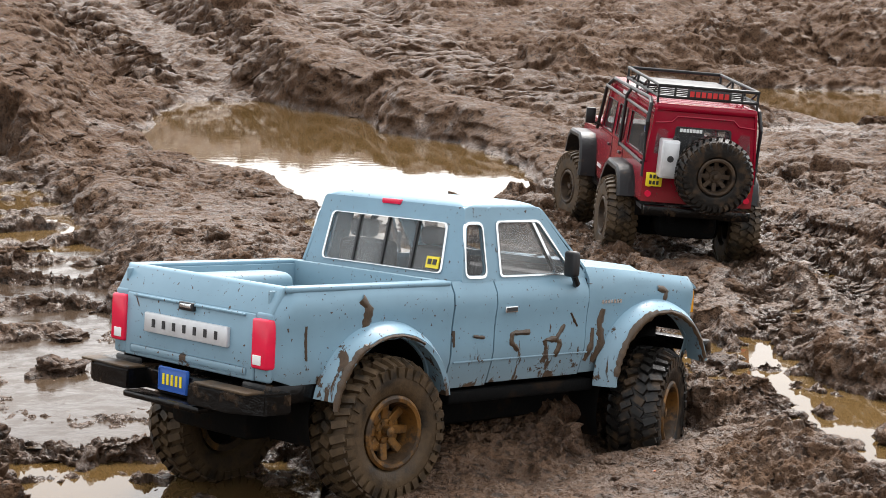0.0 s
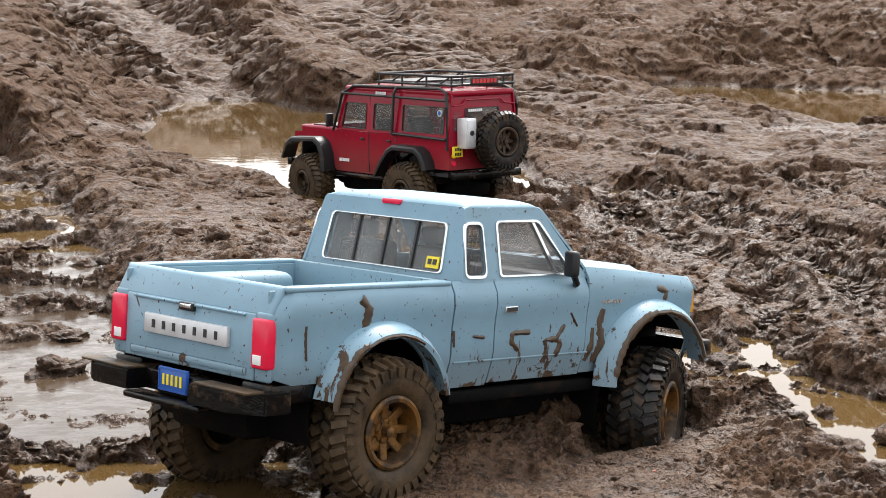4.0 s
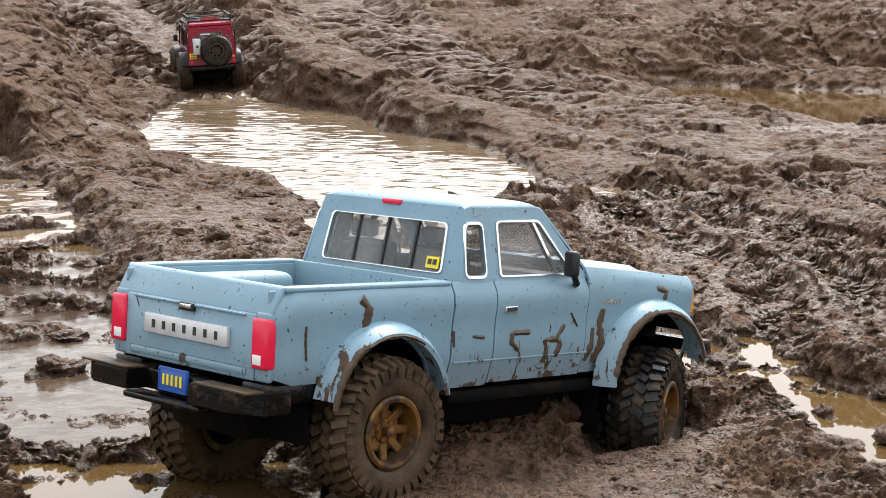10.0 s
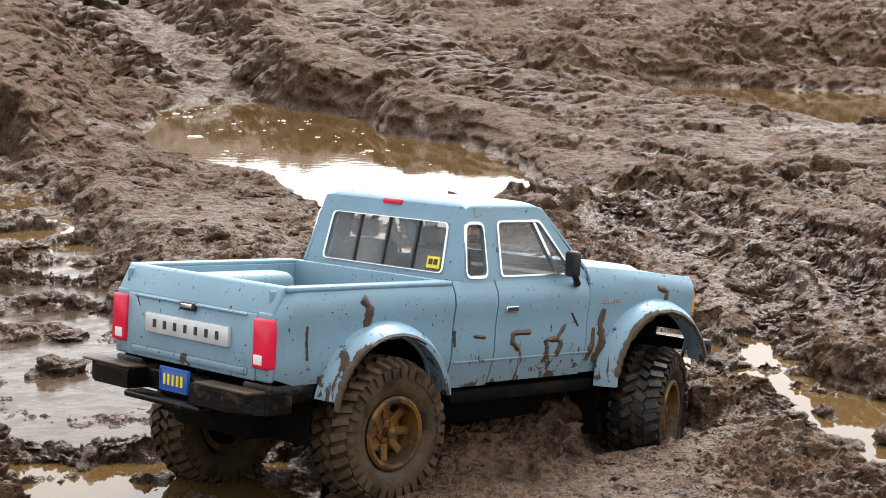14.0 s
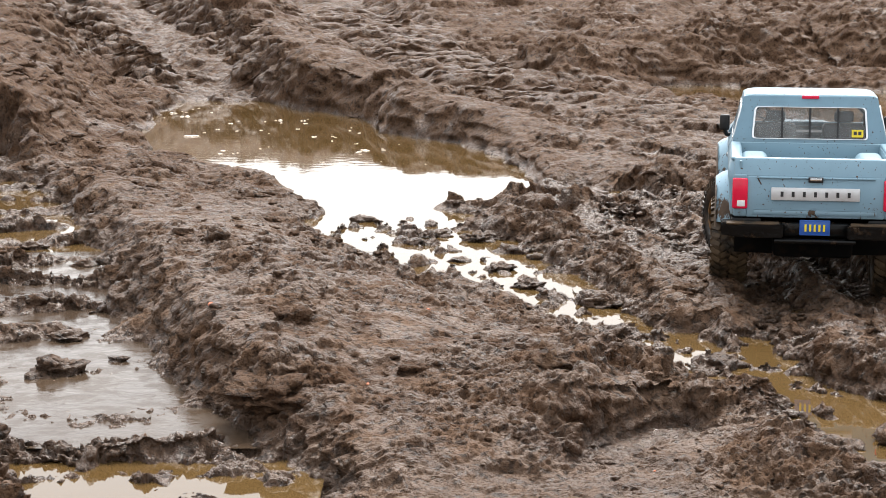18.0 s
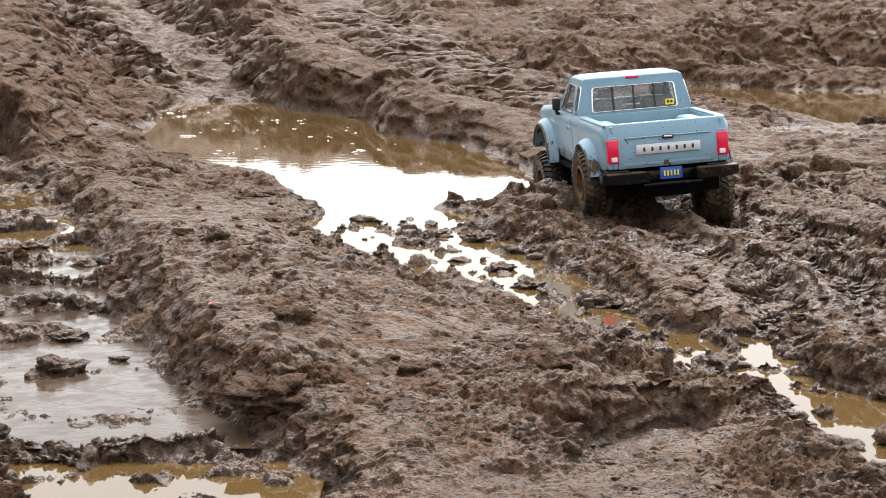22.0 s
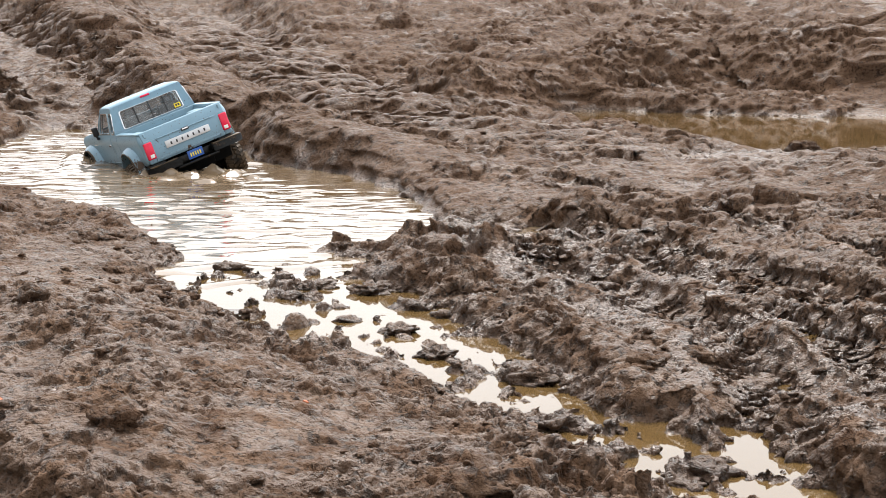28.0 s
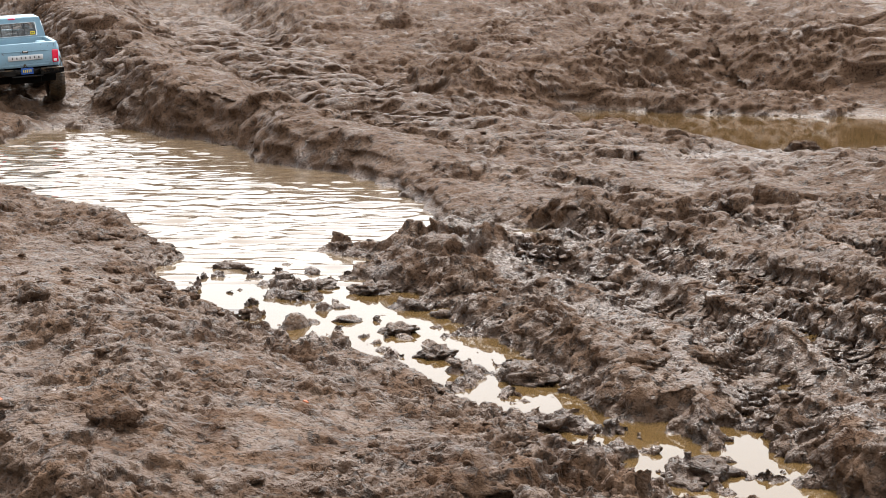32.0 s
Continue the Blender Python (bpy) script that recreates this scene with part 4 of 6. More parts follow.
def wheel(parent, name, at, r, wide, r_rim, rim_mat, tyre_mat, side, seed, spokes=8, label=""):
    """A wheel whose rim carries its tyre and hub; its face looks to the side +1 or -1."""
    h = wide / 2
    bm = spin([(r_rim + 0.0012, h * 0.74), (r_rim + 0.0014, h * 0.90), (r_rim - 0.0006, h * 0.96), (r_rim - 0.0032, h * 0.94), (r_rim - 0.0046, h * 0.74), (r_rim - 0.0062, -h * 0.70), (r_rim - 0.0010, -h * 0.72)], 40)
    spin([(0.0001, h * 0.10), (r_rim * 0.62, h * 0.10), (r_rim * 0.60, h * 0.34), (r_rim * 0.38, h * 0.38), (r_rim * 0.34, h * 0.46), (0.0001, h * 0.48)], 24, bm)
    if side < 0:
        mirror_y(bm)
    rim = part(name, bm, rim_mat, parent, label)
    rim.location = Vector(at) * SCALE
    first = None
    for k in range(spokes):
        if first is None:
            arm = box(r_rim * 0.22, r_rim * 0.96, -h * 0.10, h * 0.10, -r_rim * 0.13, r_rim * 0.13, 0.0007, 1)
            bmesh.ops.transform(arm, matrix=Matrix.Translation((0, h * 0.26, 0)) @ Matrix.Rotation(0.12, 4, "Z"), verts=arm.verts)
            if side < 0:
                mirror_y(arm)
            first = spoke = part("spoke", arm, rim_mat, rim)
        else:
            spoke = new("spoke", first.data)
            spoke.parent = rim
        spoke.rotation_euler = (0, 2 * math.pi * k / spokes, 0)
    part("tyre", tyre_mesh(r, wide, r_rim, 34, seed), tyre_mat, rim, "chunky off-road tyre caked with mud" if tyre_mat == TYRE_MUD else "chunky wet black off-road tyre")
    # dark disc added for the shaded depth between the spokes
    back = spin([(0.0001, -h * 0.3), (r_rim - 0.005, -h * 0.3), (r_rim - 0.005, -h * 0.2), (0.0001, -h * 0.2)], 24)
    hub = spin([(0.0001, h * 0.40), (r_rim * 0.16, h * 0.40), (r_rim * 0.15, h * 0.74), (0.0001, h * 0.78)], 12)
    for k in range(6):
        a = 2 * math.pi * k / 6
        bmesh.ops.create_cone(hub, segments=6, radius1=0.0016, radius2=0.0016, depth=0.003, cap_ends=True,
                              matrix=Matrix.Translation((r_rim * 0.27 * math.cos(a), h * 0.46, r_rim * 0.27 * math.sin(a))) @ Matrix.Rotation(math.pi / 2, 4, "X"))
    if side < 0:
        mirror_y(back), mirror_y(hub)
    part("dark_back_disc", back, UNDERSIDE, rim)
    part("hub", hub, rim_mat, rim, "metal wheel hub with nuts")
    return rim


def running_gear(parent, hubs, half, z_frame, x0, x1):
    """Frame rails, axles, links and shocks under a body."""
    for s in (-1, 1):
        part("frame_rail", box(x0, x1, s * 0.030 - 0.004, s * 0.030 + 0.004, z_frame - 0.012, z_frame, 0.001), UNDERSIDE, parent)
    part("skid_plate", box((x0 + x1) / 2 - 0.06, (x0 + x1) / 2 + 0.06, -0.034, 0.034, z_frame - 0.026, z_frame - 0.013, 0.004), UNDERSIDE, parent)
    part("gearbox", box((x0 + x1) / 2 - 0.035, (x0 + x1) / 2 + 0.03, -0.02, 0.02, z_frame - 0.014, z_frame + 0.012, 0.004), UNDERSIDE, parent)
    for xh, zh in hubs:
        bm = tube([(xh, -half, zh), (xh, half, zh)], 0.0065, 10)
        bmesh.ops.create_uvsphere(bm, u_segments=14, v_segments=8, radius=0.016, matrix=Matrix.Translation((xh, 0.012, zh)))
        part("axle", bm, UNDERSIDE, parent)
        for s in (-1, 1):
            shock = part("shock_absorber", tube([(xh - 0.008, s * 0.045, zh + 0.004), (xh + 0.006, s * 0.040, z_frame + 0.022)], 0.0050, 10), UNDERSIDE, parent)
            coil = [(xh - 0.008 + 0.010 * k / 40, s * (0.045 - 0.003 * k / 40) + 0.0075 * math.cos(k * 1.1), zh + 0.012 + (z_frame - zh) * 0.8 * k / 40 + 0.0) for k in range(41)]
            part("coil_spring", tube([(x + 0.0075 * math.sin(i * 1.1), y, z) for i, (x, y, z) in enumerate(coil)], 0.0011, 5), CHROME, shock, "bright steel coil spring")
            mid = (x0 + x1) / 2
            part("link_rod", tube([(xh, s * 0.034, zh - 0.004), (mid + (0.045 if xh > mid else -0.045), s * 0.026, z_frame - 0.014)], 0.0028, 6), UNDERSIDE, parent)
    part("drive_shaft", tube([(hubs[0][0], 0.012, hubs[0][1] + 0.006), ((x0 + x1) / 2, 0.006, z_frame - 0.008), (hubs[1][0], 0.012, hubs[1][1] + 0.006)], 0.0035, 8), UNDERSIDE, parent)


def bars(count, width, high, wide_share=0.6, bm=None, place=None):
    """A row of plain bars in place of letters."""
    bm = bm or bmesh.new()
    for k in range(count):
        u = (k + 0.5) / count - 0.5
        w = width / count * wide_share
        plate([(u * width - w / 2, -high / 2), (u * width + w / 2, -high / 2), (u * width + w / 2, high / 2), (u * width - w / 2, high / 2)], place, -0.0004, 0.0004, bm)
    return bm


# ---- the pale blue pickup ----


def dome(rings):
    """A rounded lid over rounded rectangles of (x0, x1, half width, z, corner radius)."""
    bm = bmesh.new()
    loops = []
    for x0, x1, w, z, r in rings:
        loops.append([bm.verts.new((u, v, z)) for u, v in round_quad([(x0, -w), (x1, -w), (x1, w), (x0, w)], r)])
    for a, b in zip(loops, loops[1:]):
        for i in range(len(a)):
            j = (i + 1) % len(a)
            bm.faces.new((a[i], a[j], b[j], b[i]))
    bm.faces.new(loops[-1])
    return bm


def lean(bm, x_max=0.03):
    """Leans the upper tail forward."""
    for v in bm.verts:
        if v.co.x < x_max and v.co.z > 0.018:
            v.co.x += 0.011 * (v.co.z - 0.018) / 0.021 * min(1.0, (x_max - v.co.x) / 0.016)
    return bm



def smear(parent, line, wide, at_side, s, seed):
    """A thick wet run of mud along a line of (x, z) on a body side."""
    rng = random.Random(seed)
    bm, rows, n = bmesh.new(), [], 5 * (len(line) - 1)
    for i in range(n + 1):
        k = min(i / 5, len(line) - 1.001)
        a, b = Vector(line[int(k)]), Vector(line[int(k) + 1])
        p, way = a.lerp(b, k - int(k)), (b - a).normalized()
        w = wide * (0.35 + 0.65 * math.sin(math.pi * (0.12 + 0.76 * i / n)) ** 0.5) * rng.uniform(0.65, 1.35)
        row = []
        for u, out in ((-1, -0.0004), (-0.6, 0.0010), (0.1, 0.0016), (0.7, 0.0009), (1, -0.0004)):
            x, z = p.x - way.y * u * w, p.y + way.x * u * w
            row.append(bm.verts.new((x, s * (at_side(x, z) + out), z)))
        rows.append(row)
    for a, b in zip(rows, rows[1:]):
        for j in range(4):
            bm.faces.new((a[j], a[j + 1], b[j + 1], b[j]))
    return part("mud_smear", bm, SMEAR, parent, "thick brown run of mud")


def build_pickup():
    truck = tagged(new("pickup_truck"), "pale blue radio-controlled pickup truck splashed with mud", "toy truck")
    hub_r, hub_f = (0.102, -0.056), (0.418, -0.076)
    low, belt = -0.044, 0.0385
    top_bed = lambda x: belt
    swell = lambda x, z: 0.0975 + 0.0022 * math.exp(-((z - 0.021) / 0.010) ** 2) - 0.0075 * max(0.0, (-0.020 - z) / 0.024) - 0.0040 * max(0.0, (z - 0.030) / 0.0085) ** 2
    rear_round = lambda x, z: swell(x, z) - 0.010 * max(0.0, 1 - x / 0.012) ** 2
    arch_r, arch_f = arch(0.104, -0.052, 0.054, low + 0.006), arch(0.414, -0.052, 0.060, low + 0.003)
    tail_low = lambda x: max(arch_r(x), low + 0.006 + 0.014 * max(0.0, 1 - x / 0.045))
    nose = lambda x: 0.0465 - 0.013 * (max(0.0, x - 0.330) / 0.148) ** 1.1
    front_round = lambda x, z: swell(x, min(z, 0.030)) - 0.010 * max(0.0, (x - 0.462) / 0.016) ** 2 - 0.006 * max(0.0, (z - nose(x) + 0.010) / 0.010) ** 2
    for s in (1, -1):
        part("bed_side", lean(skin(0.000, 0.1735, tail_low, top_bed, rear_round, s, nx=52)), BLUE_PAINT, truck)
        rail = part("bed_rail", box(0.012, 0.1735, min(s * 0.0845, s * 0.0962), max(s * 0.0845, s * 0.0962), 0.0355, 0.0397, 0.0018, 3), BLUE_PAINT, truck)
        part("bed_inner_wall", box(0.004, 0.172, min(s * 0.0835, s * 0.0865), max(s * 0.0835, s * 0.0865), 0.000, 0.0365, 0.0010), BLUE_INNER, truck)
        part("wheel_house", box(0.048, 0.146, min(s * 0.052, s * 0.0845), max(s * 0.052, s * 0.0845), -0.002, 0.0325, 0.0090, 4), BLUE_INNER, truck)
        part("cab_corner", skin(0.1752, 0.2205, lambda x: low, top_bed, swell, s, nx=10), BLUE_PAINT, truck)
        door = part("door", skin(0.2215, 0.3285, lambda x: low + 0.002, top_bed, lambda x, z: swell(x, z) + 0.0003, s, nx=20), BLUE_PAINT, truck)
        grip = part("door_handle", box(0.2295, 0.2435, min(s * 0.0990, s * 0.1010), max(s * 0.0990, s * 0.1010), 0.0135, 0.0185, 0.0008), CHROME, door, "small chrome door handle")
        part("handle_recess", box(0.2306, 0.2424, min(s * 0.1005, s * 0.1014), max(s * 0.1005, s * 0.1014), 0.0144, 0.0176), INK, door)
        part("door_crease", box(0.178, 0.3400, min(s * 0.0955, s * 0.0975), max(s * 0.0955, s * 0.0975), -0.0240, -0.0225, 0.0006), BLUE_PAINT, door)
        part("front_fender", skin(0.3295, 0.4780, arch_f, nose, front_round, s, nx=50), BLUE_PAINT, truck)
        part("rear_wheel_flare", flare(0.104, -0.052, 0.0535, 0.0655, 0.096, 0.113, s, 8, 170), FLARE_PAINT, truck, "pale blue wheel-arch flare crusted with mud")
        part("front_wheel_flare", flare(0.414, -0.052, 0.0585, 0.0710, 0.096, 0.113, s, 14, 180), FLARE_PAINT, truck, "pale blue wheel-arch flare crusted with mud")
        part("rock_slider", box(0.178, 0.346, min(s * 0.074, s * 0.094), max(s * 0.074, s * 0.094), -0.056, -0.0465, 0.002), UNDERSIDE, truck)
        part("inner_fender", box(0.350, 0.474, min(s * 0.052, s * 0.0560), max(s * 0.052, s * 0.0560), -0.030, 0.026, 0.002), UNDERSIDE, truck)
        part("inner_arch", box(0.045, 0.165, min(s * 0.046, s * 0.0495), max(s * 0.046, s * 0.0495), -0.040, -0.001, 0.002), UNDERSIDE, truck)
        lens = part("tail_light", box(-0.0036, 0.0060, min(s * 0.0765, s * 0.0940), max(s * 0.0765, s * 0.0940), -0.0185, 0.0172, 0.0022, 3), RED_LENS, truck, "bright red tail light with a white reflector")
        part("reflector", box(-0.0042, -0.0030, min(s * 0.0795, s * 0.0885), max(s * 0.0795, s * 0.0885), -0.0155, -0.0085, 0.0004), WHITE, lens)
        mirror = part("side_mirror", box(0.2960, 0.3040, min(s * 0.098, s * 0.111), max(s * 0.098, s * 0.111), 0.040, 0.061, 0.0030, 3), CLEAN_BLACK, truck, "black side mirror")
        part("mirror_arm", tube([(0.316, s * 0.094, 0.032), (0.310, s * 0.102, 0.034), (0.301, s * 0.105, 0.044)], 0.0028, 8), CLEAN_BLACK, mirror)
        part("marker_light", box(0.4660, 0.4745, min(s * 0.0935, s * 0.0945), max(s * 0.0935, s * 0.0945), 0.0035, 0.0225, 0.0010), AMBER, truck, "amber corner marker light")
        side = lambda u, v, d, s=s: (u, s * (0.0945 - 0.0135 * max(0.0, (v - 0.037) / 0.060) - d), v)
        window(truck, [(0.1855, 0.0375), (0.2215, 0.0375), (0.2235, 0.0945), (0.1985, 0.0945)], [(0.1905, 0.0425), (0.2125, 0.0425), (0.2135, 0.0815), (0.1955, 0.0815)],
               side, BLUE_PAINT, CHROME, DARK_GLASS, 0.003, 0.0055, "cab_side")
        wall = window(truck, [(0.2215, 0.0375), (0.3320, 0.0375), (0.2815, 0.0945), (0.2235, 0.0945)], [(0.2295, 0.0420), (0.3125, 0.0420), (0.2780, 0.0830), (0.2310, 0.0830)],
                      side, BLUE_PAINT, CHROME, CAB_GLASS, 0.003, 0.0040, "door_frame")
        part("vent_bar", plate([(0.2925, 0.0425), (0.2955, 0.0425), (0.2740, 0.0825), (0.2710, 0.0825)], side, -0.001, 0.003), CHROME, wall)
    for k, (line, wide, shape) in enumerate((([(0.261, -0.0033), (0.2414, -0.0032), (0.2407, -0.0103), (0.249, -0.0171)], 0.0030, swell), ([(0.3023, 0.0007), (0.293, -0.0103), (0.2795, -0.0106), (0.2821, -0.018)], 0.0029, swell),
                                             ([(0.293, -0.0103), (0.2981, -0.0143), (0.2942, -0.0251)], 0.0034, swell), ([(0.349, 0.0117), (0.3459, -0.0013), (0.350, -0.0161), (0.343, -0.0330)], 0.0050, front_round),
                                             ([(0.3375, -0.0033), (0.3373, -0.0173), (0.3328, -0.0311)], 0.0034, front_round), ([(0.4173, 0.0270), (0.4292, 0.0244), (0.4271, 0.0148)], 0.0028, front_round),
                                             ([(0.0793, 0.0300), (0.0864, 0.0229), (0.085, 0.0106), (0.0867, 0.0002)], 0.0046, swell), ([(0.028, 0.012), (0.029, -0.002), (0.030, -0.0129)], 0.0014, swell),
                                             ([(0.1759, 0.0017), (0.1768, -0.0109)], 0.0014, swell), ([(0.3084, 0.0105), (0.3177, -0.001)], 0.0016, swell), ([(0.1971, -0.0037), (0.2097, -0.0052)], 0.0016, swell))):
        smear(truck, line, wide, shape, -1, k)
    for s in (1, -1):
        for k, (xc, r, a0, a1, wide) in enumerate(((0.414, 0.0605, 18, 100, 0.0024), (0.414, 0.0610, 100, 172, 0.0042), (0.104, 0.0555, 60, 120, 0.0018), (0.104, 0.0570, 120, 176, 0.0036))):
            ring = [(xc + r * math.cos(radians(a)), -0.052 + r * math.sin(radians(a))) for a in np.linspace(a0, a1, 6)]
            smear(truck, ring, wide, lambda x, z: 0.1124, s, 40 + k)
    back = lambda u, v, d: (0.1860 + 0.0125 * (v - 0.037) / 0.060 + d, u, v)
    wall = window(truck, [(-0.0940, 0.0375), (0.0940, 0.0375), (0.0815, 0.0945), (-0.0815, 0.0945)], [(-0.0690, 0.0430), (0.0690, 0.0430), (0.0660, 0.0810), (-0.0660, 0.0810)], back, BLUE_PAINT, CHROME, CAB_GLASS, 0.004, 0.0050, "cab_back")
    for y in (-0.0340, 0.0, 0.0340):
        part("window_bar", plate([(y - 0.0011, 0.0435), (y + 0.0011, 0.0435), (y + 0.0011, 0.0805), (y - 0.0011, 0.0805)], back, -0.0002, 0.003), CLEAN_BLACK, wall, "black window divider")
    sticker = part("sticker", plate([(-0.0650, 0.0455), (-0.0510, 0.0455), (-0.0510, 0.0545), (-0.0650, 0.0545)], back, -0.0002, 0.0008), YELLOW, wall, "small yellow sticker with black marks")
    part("sticker_print", bars(2, 0.011, 0.0042, 0.7, None, lambda u, v, d: back(u - 0.058, v + 0.0505, d - 0.0004)), INK, sticker)
    front = lambda u, v, d: (0.3325 - 0.0500 * (v - 0.043) / 0.053 - d, u, v)
    window(truck, [(-0.0940, 0.0430), (0.0940, 0.0430), (0.0815, 0.0945), (-0.0815, 0.0945)], [(-0.0840, 0.0500), (0.0840, 0.0500), (0.0745, 0.0900), (-0.0745, 0.0900)], front, BLUE_PAINT, CLEAN_BLACK, CAB_GLASS, 0.004, 0.0050, "windscreen_frame")
    part("roof", dome([(0.1978, 0.2840, 0.0816, 0.0925, 0.006), (0.1990, 0.2825, 0.0808, 0.0950, 0.008), (0.2020, 0.2795, 0.0775, 0.0970, 0.010),
                       (0.2065, 0.2750, 0.0720, 0.0984, 0.012), (0.2150, 0.2660, 0.0600, 0.0994, 0.012)]), BLUE_PAINT, truck)
    part("roof_light", box(0.1955, 0.2005, -0.0105, 0.0105, 0.0915, 0.0957, 0.0010), RED_LENS, truck, "small red roof light")
    hood = bmesh.new()
    bmesh.ops.create_grid(hood, x_segments=24, y_segments=20, size=0.5)
    for v in hood.verts:
        x, y = 0.4025 + v.co.x * 0.151, v.co.y * 0.186
        v.co = (x, y, nose(x) - 0.0020 + 0.0030 * (1 - (y / 0.093) ** 2) + 0.0030 * smooth(0.034, 0.030, np.float64(abs(y))) - 0.006 * max(0.0, (x - 0.462) / 0.016) ** 2)
    bmesh.ops.solidify(hood, geom=hood.faces[:], thickness=0.002)
    part("hood", hood, BLUE_PAINT, truck)
    part("cowl", box(0.322, 0.340, -0.091, 0.091, 0.036, 0.0448, 0.002), CLEAN_BLACK, truck)
    for s in (1, -1):
        part("wiper", tube([(0.331, s * 0.030, 0.049), (0.327, s * 0.062, 0.056)], 0.0010, 5), CLEAN_BLACK, truck)
    grille = part("grille", box(0.4715, 0.4790, -0.088, 0.088, -0.014, 0.0290, 0.0025), CLEAN_BLACK, truck, "black slotted grille")
    for k in range(6):
        part("grille_slat", box(0.4785, 0.4805, -0.050, 0.050, -0.008 + k * 0.006, -0.0055 + k * 0.006), CHROME, grille)
    for s in (1, -1):
        lamp = tube([(0.476, s * 0.068, 0.008), (0.4825, s * 0.068, 0.008)], 0.0125, 20)
        part("headlight", lamp, WHITE, truck, "round clear headlight")
    part("front_bumper", box(0.4840, 0.5000, -0.098, 0.098, -0.0330, -0.0215, 0.0025), BUMPER, truck, "black front bumper smeared with mud")
    # the bed
    part("bed_floor", box(0.002, 0.173, -0.0845, 0.0845, -0.004, 0.000, 0), BLUE_INNER, truck)
    part("bed_front_wall", box(0.1690, 0.1745, -0.0860, 0.0860, -0.002, 0.0392, 0.0010), BLUE_INNER, truck)
    for x, y in ((0.040, 0.030), (0.040, -0.030), (0.160, 0.040), (0.158, -0.036), (0.120, 0.010)):
        part("body_post", tube([(x, y, 0.000), (x, y, 0.0065)], 0.0030, 10), CLEAN_BLACK, truck, "black body mounting post")
    part("body_pin", tube([(0.118, -0.026, 0.0035), (0.120, 0.014, 0.0035)], 0.0012, 6), CLEAN_BLACK, truck)
    gate = part("tailgate", lean(box(-0.0010, 0.0050, -0.0775, 0.0775, -0.0280, 0.0200, 0.0014, 3)), BLUE_PAINT, truck)
    for s in (1, -1):
        part("tailgate_post", box(-0.0004, 0.0055, min(s * 0.0770, s * 0.0930), max(s * 0.0770, s * 0.0930), -0.0280, 0.0215, 0.0024, 3), BLUE_PAINT, truck)
    part("tailgate_top", lean(box(-0.0008, 0.0070, -0.0925, 0.0925, 0.0185, 0.0397, 0.0022, 3)), BLUE_PAINT, gate)
    part("tailgate_rib", box(-0.0026, 0.0, -0.0670, 0.0670, 0.0172, 0.0190, 0.0007), BLUE_PAINT, gate)
    part("tailgate_rib_low", box(-0.0022, 0.0, -0.0700, 0.0700, -0.0250, -0.0190, 0.0018), BLUE_PAINT, gate)
    handle = part("tailgate_handle", box(-0.0040, 0.0, -0.0085, 0.0085, 0.0135, 0.0195, 0.0008), CLEAN_BLACK, gate, "black tailgate handle with a bright cap")
    part("handle_cap", box(-0.0046, -0.0034, -0.0065, 0.0065, 0.0155, 0.0186, 0.0004), CHROME, handle)
    badge = part("badge_plate", box(-0.0042, -0.0006, -0.0500, 0.0500, -0.0075, 0.0072, 0.0010), SILVER, gate, "silver badge plate with spaced dark bars")
    part("badge_print", bars(7, 0.088, 0.0060, 0.26, None, lambda u, v, d: (-0.0044 + d, -u, v - 0.0002)), INK, badge)
    # bumper, plate and wings
    bumper = part("rear_bumper", box(-0.0100, 0.0060, -0.0380, 0.0380, -0.0480, -0.0330, 0.0016), BUMPER, truck, "black steel rear bumper caked with brown mud")
    for s in (1, -1):
        wing = bmesh.new()
        line = [(-0.0270, 0.0360), (-0.0270, 0.0820), (-0.0120, 0.1060), (0.0120, 0.1060), (0.0120, 0.0360)]
        plate(line if s > 0 else line[::-1], lambda u, v, d: (u, s * v, -0.0330 + d), 0.0, -0.0150, wing)
        bmesh.ops.bevel(wing, geom=wing.edges[:], offset=0.0014, segments=2, affect="EDGES")
        part("bumper_wing", wing, BUMPER, bumper)
        part("bumper_lip", box(-0.0250, -0.0080, min(s * 0.040, s * 0.100), max(s * 0.040, s * 0.100), -0.0336, -0.0316, 0.0008), TYRE_MUD, bumper, "crust of mud on the bumper")
        part("body_corner", box(0.002, 0.052, min(s * 0.060, s * 0.0950), max(s * 0.060, s * 0.0950), -0.0440, -0.0290, 0.003), BUMPER, truck)
    part("tow_bar", box(-0.0240, -0.0060, -0.0460, 0.0460, -0.0545, -0.0495, 0.0016), BUMPER, bumper)
    sign = part("licence_plate", box(-0.0130, -0.0104, -0.0172, 0.0172, -0.0462, -0.0286, 0.0006), PLATE_BLUE, truck, "blue licence plate with yellow bars")
    part("plate_rim", frame_panel(round_quad([(-0.0168, -0.0458), (0.0168, -0.0458), (0.0168, -0.0290), (-0.0168, -0.0290)], 0.001, 2), round_quad([(-0.0158, -0.0448), (0.0158, -0.0448), (0.0158, -0.0300), (-0.0158, -0.0300)], 0.001, 2),
                                  lambda u, v, d: (-0.0134 + d, u, v), 0.0006), PLATE_BLUE, sign)
    part("plate_print", bars(5, 0.026, 0.0080, 0.45, None, lambda u, v, d: (-0.0133 + d, -u, v - 0.0374)), YELLOW, sign)
    for s in (1, -1):
        part("fender_badge", bars(7, 0.026, 0.0030, 0.7, None, lambda u, v, d: (0.358 + u, s * (0.0994 - d), v + 0.0178)), CHROME, truck, "small bright badge of plain bars")
    # inside
    part("cab_floor", box(0.180, 0.335, -0.088, 0.088, -0.040, -0.034), SEAT, truck)
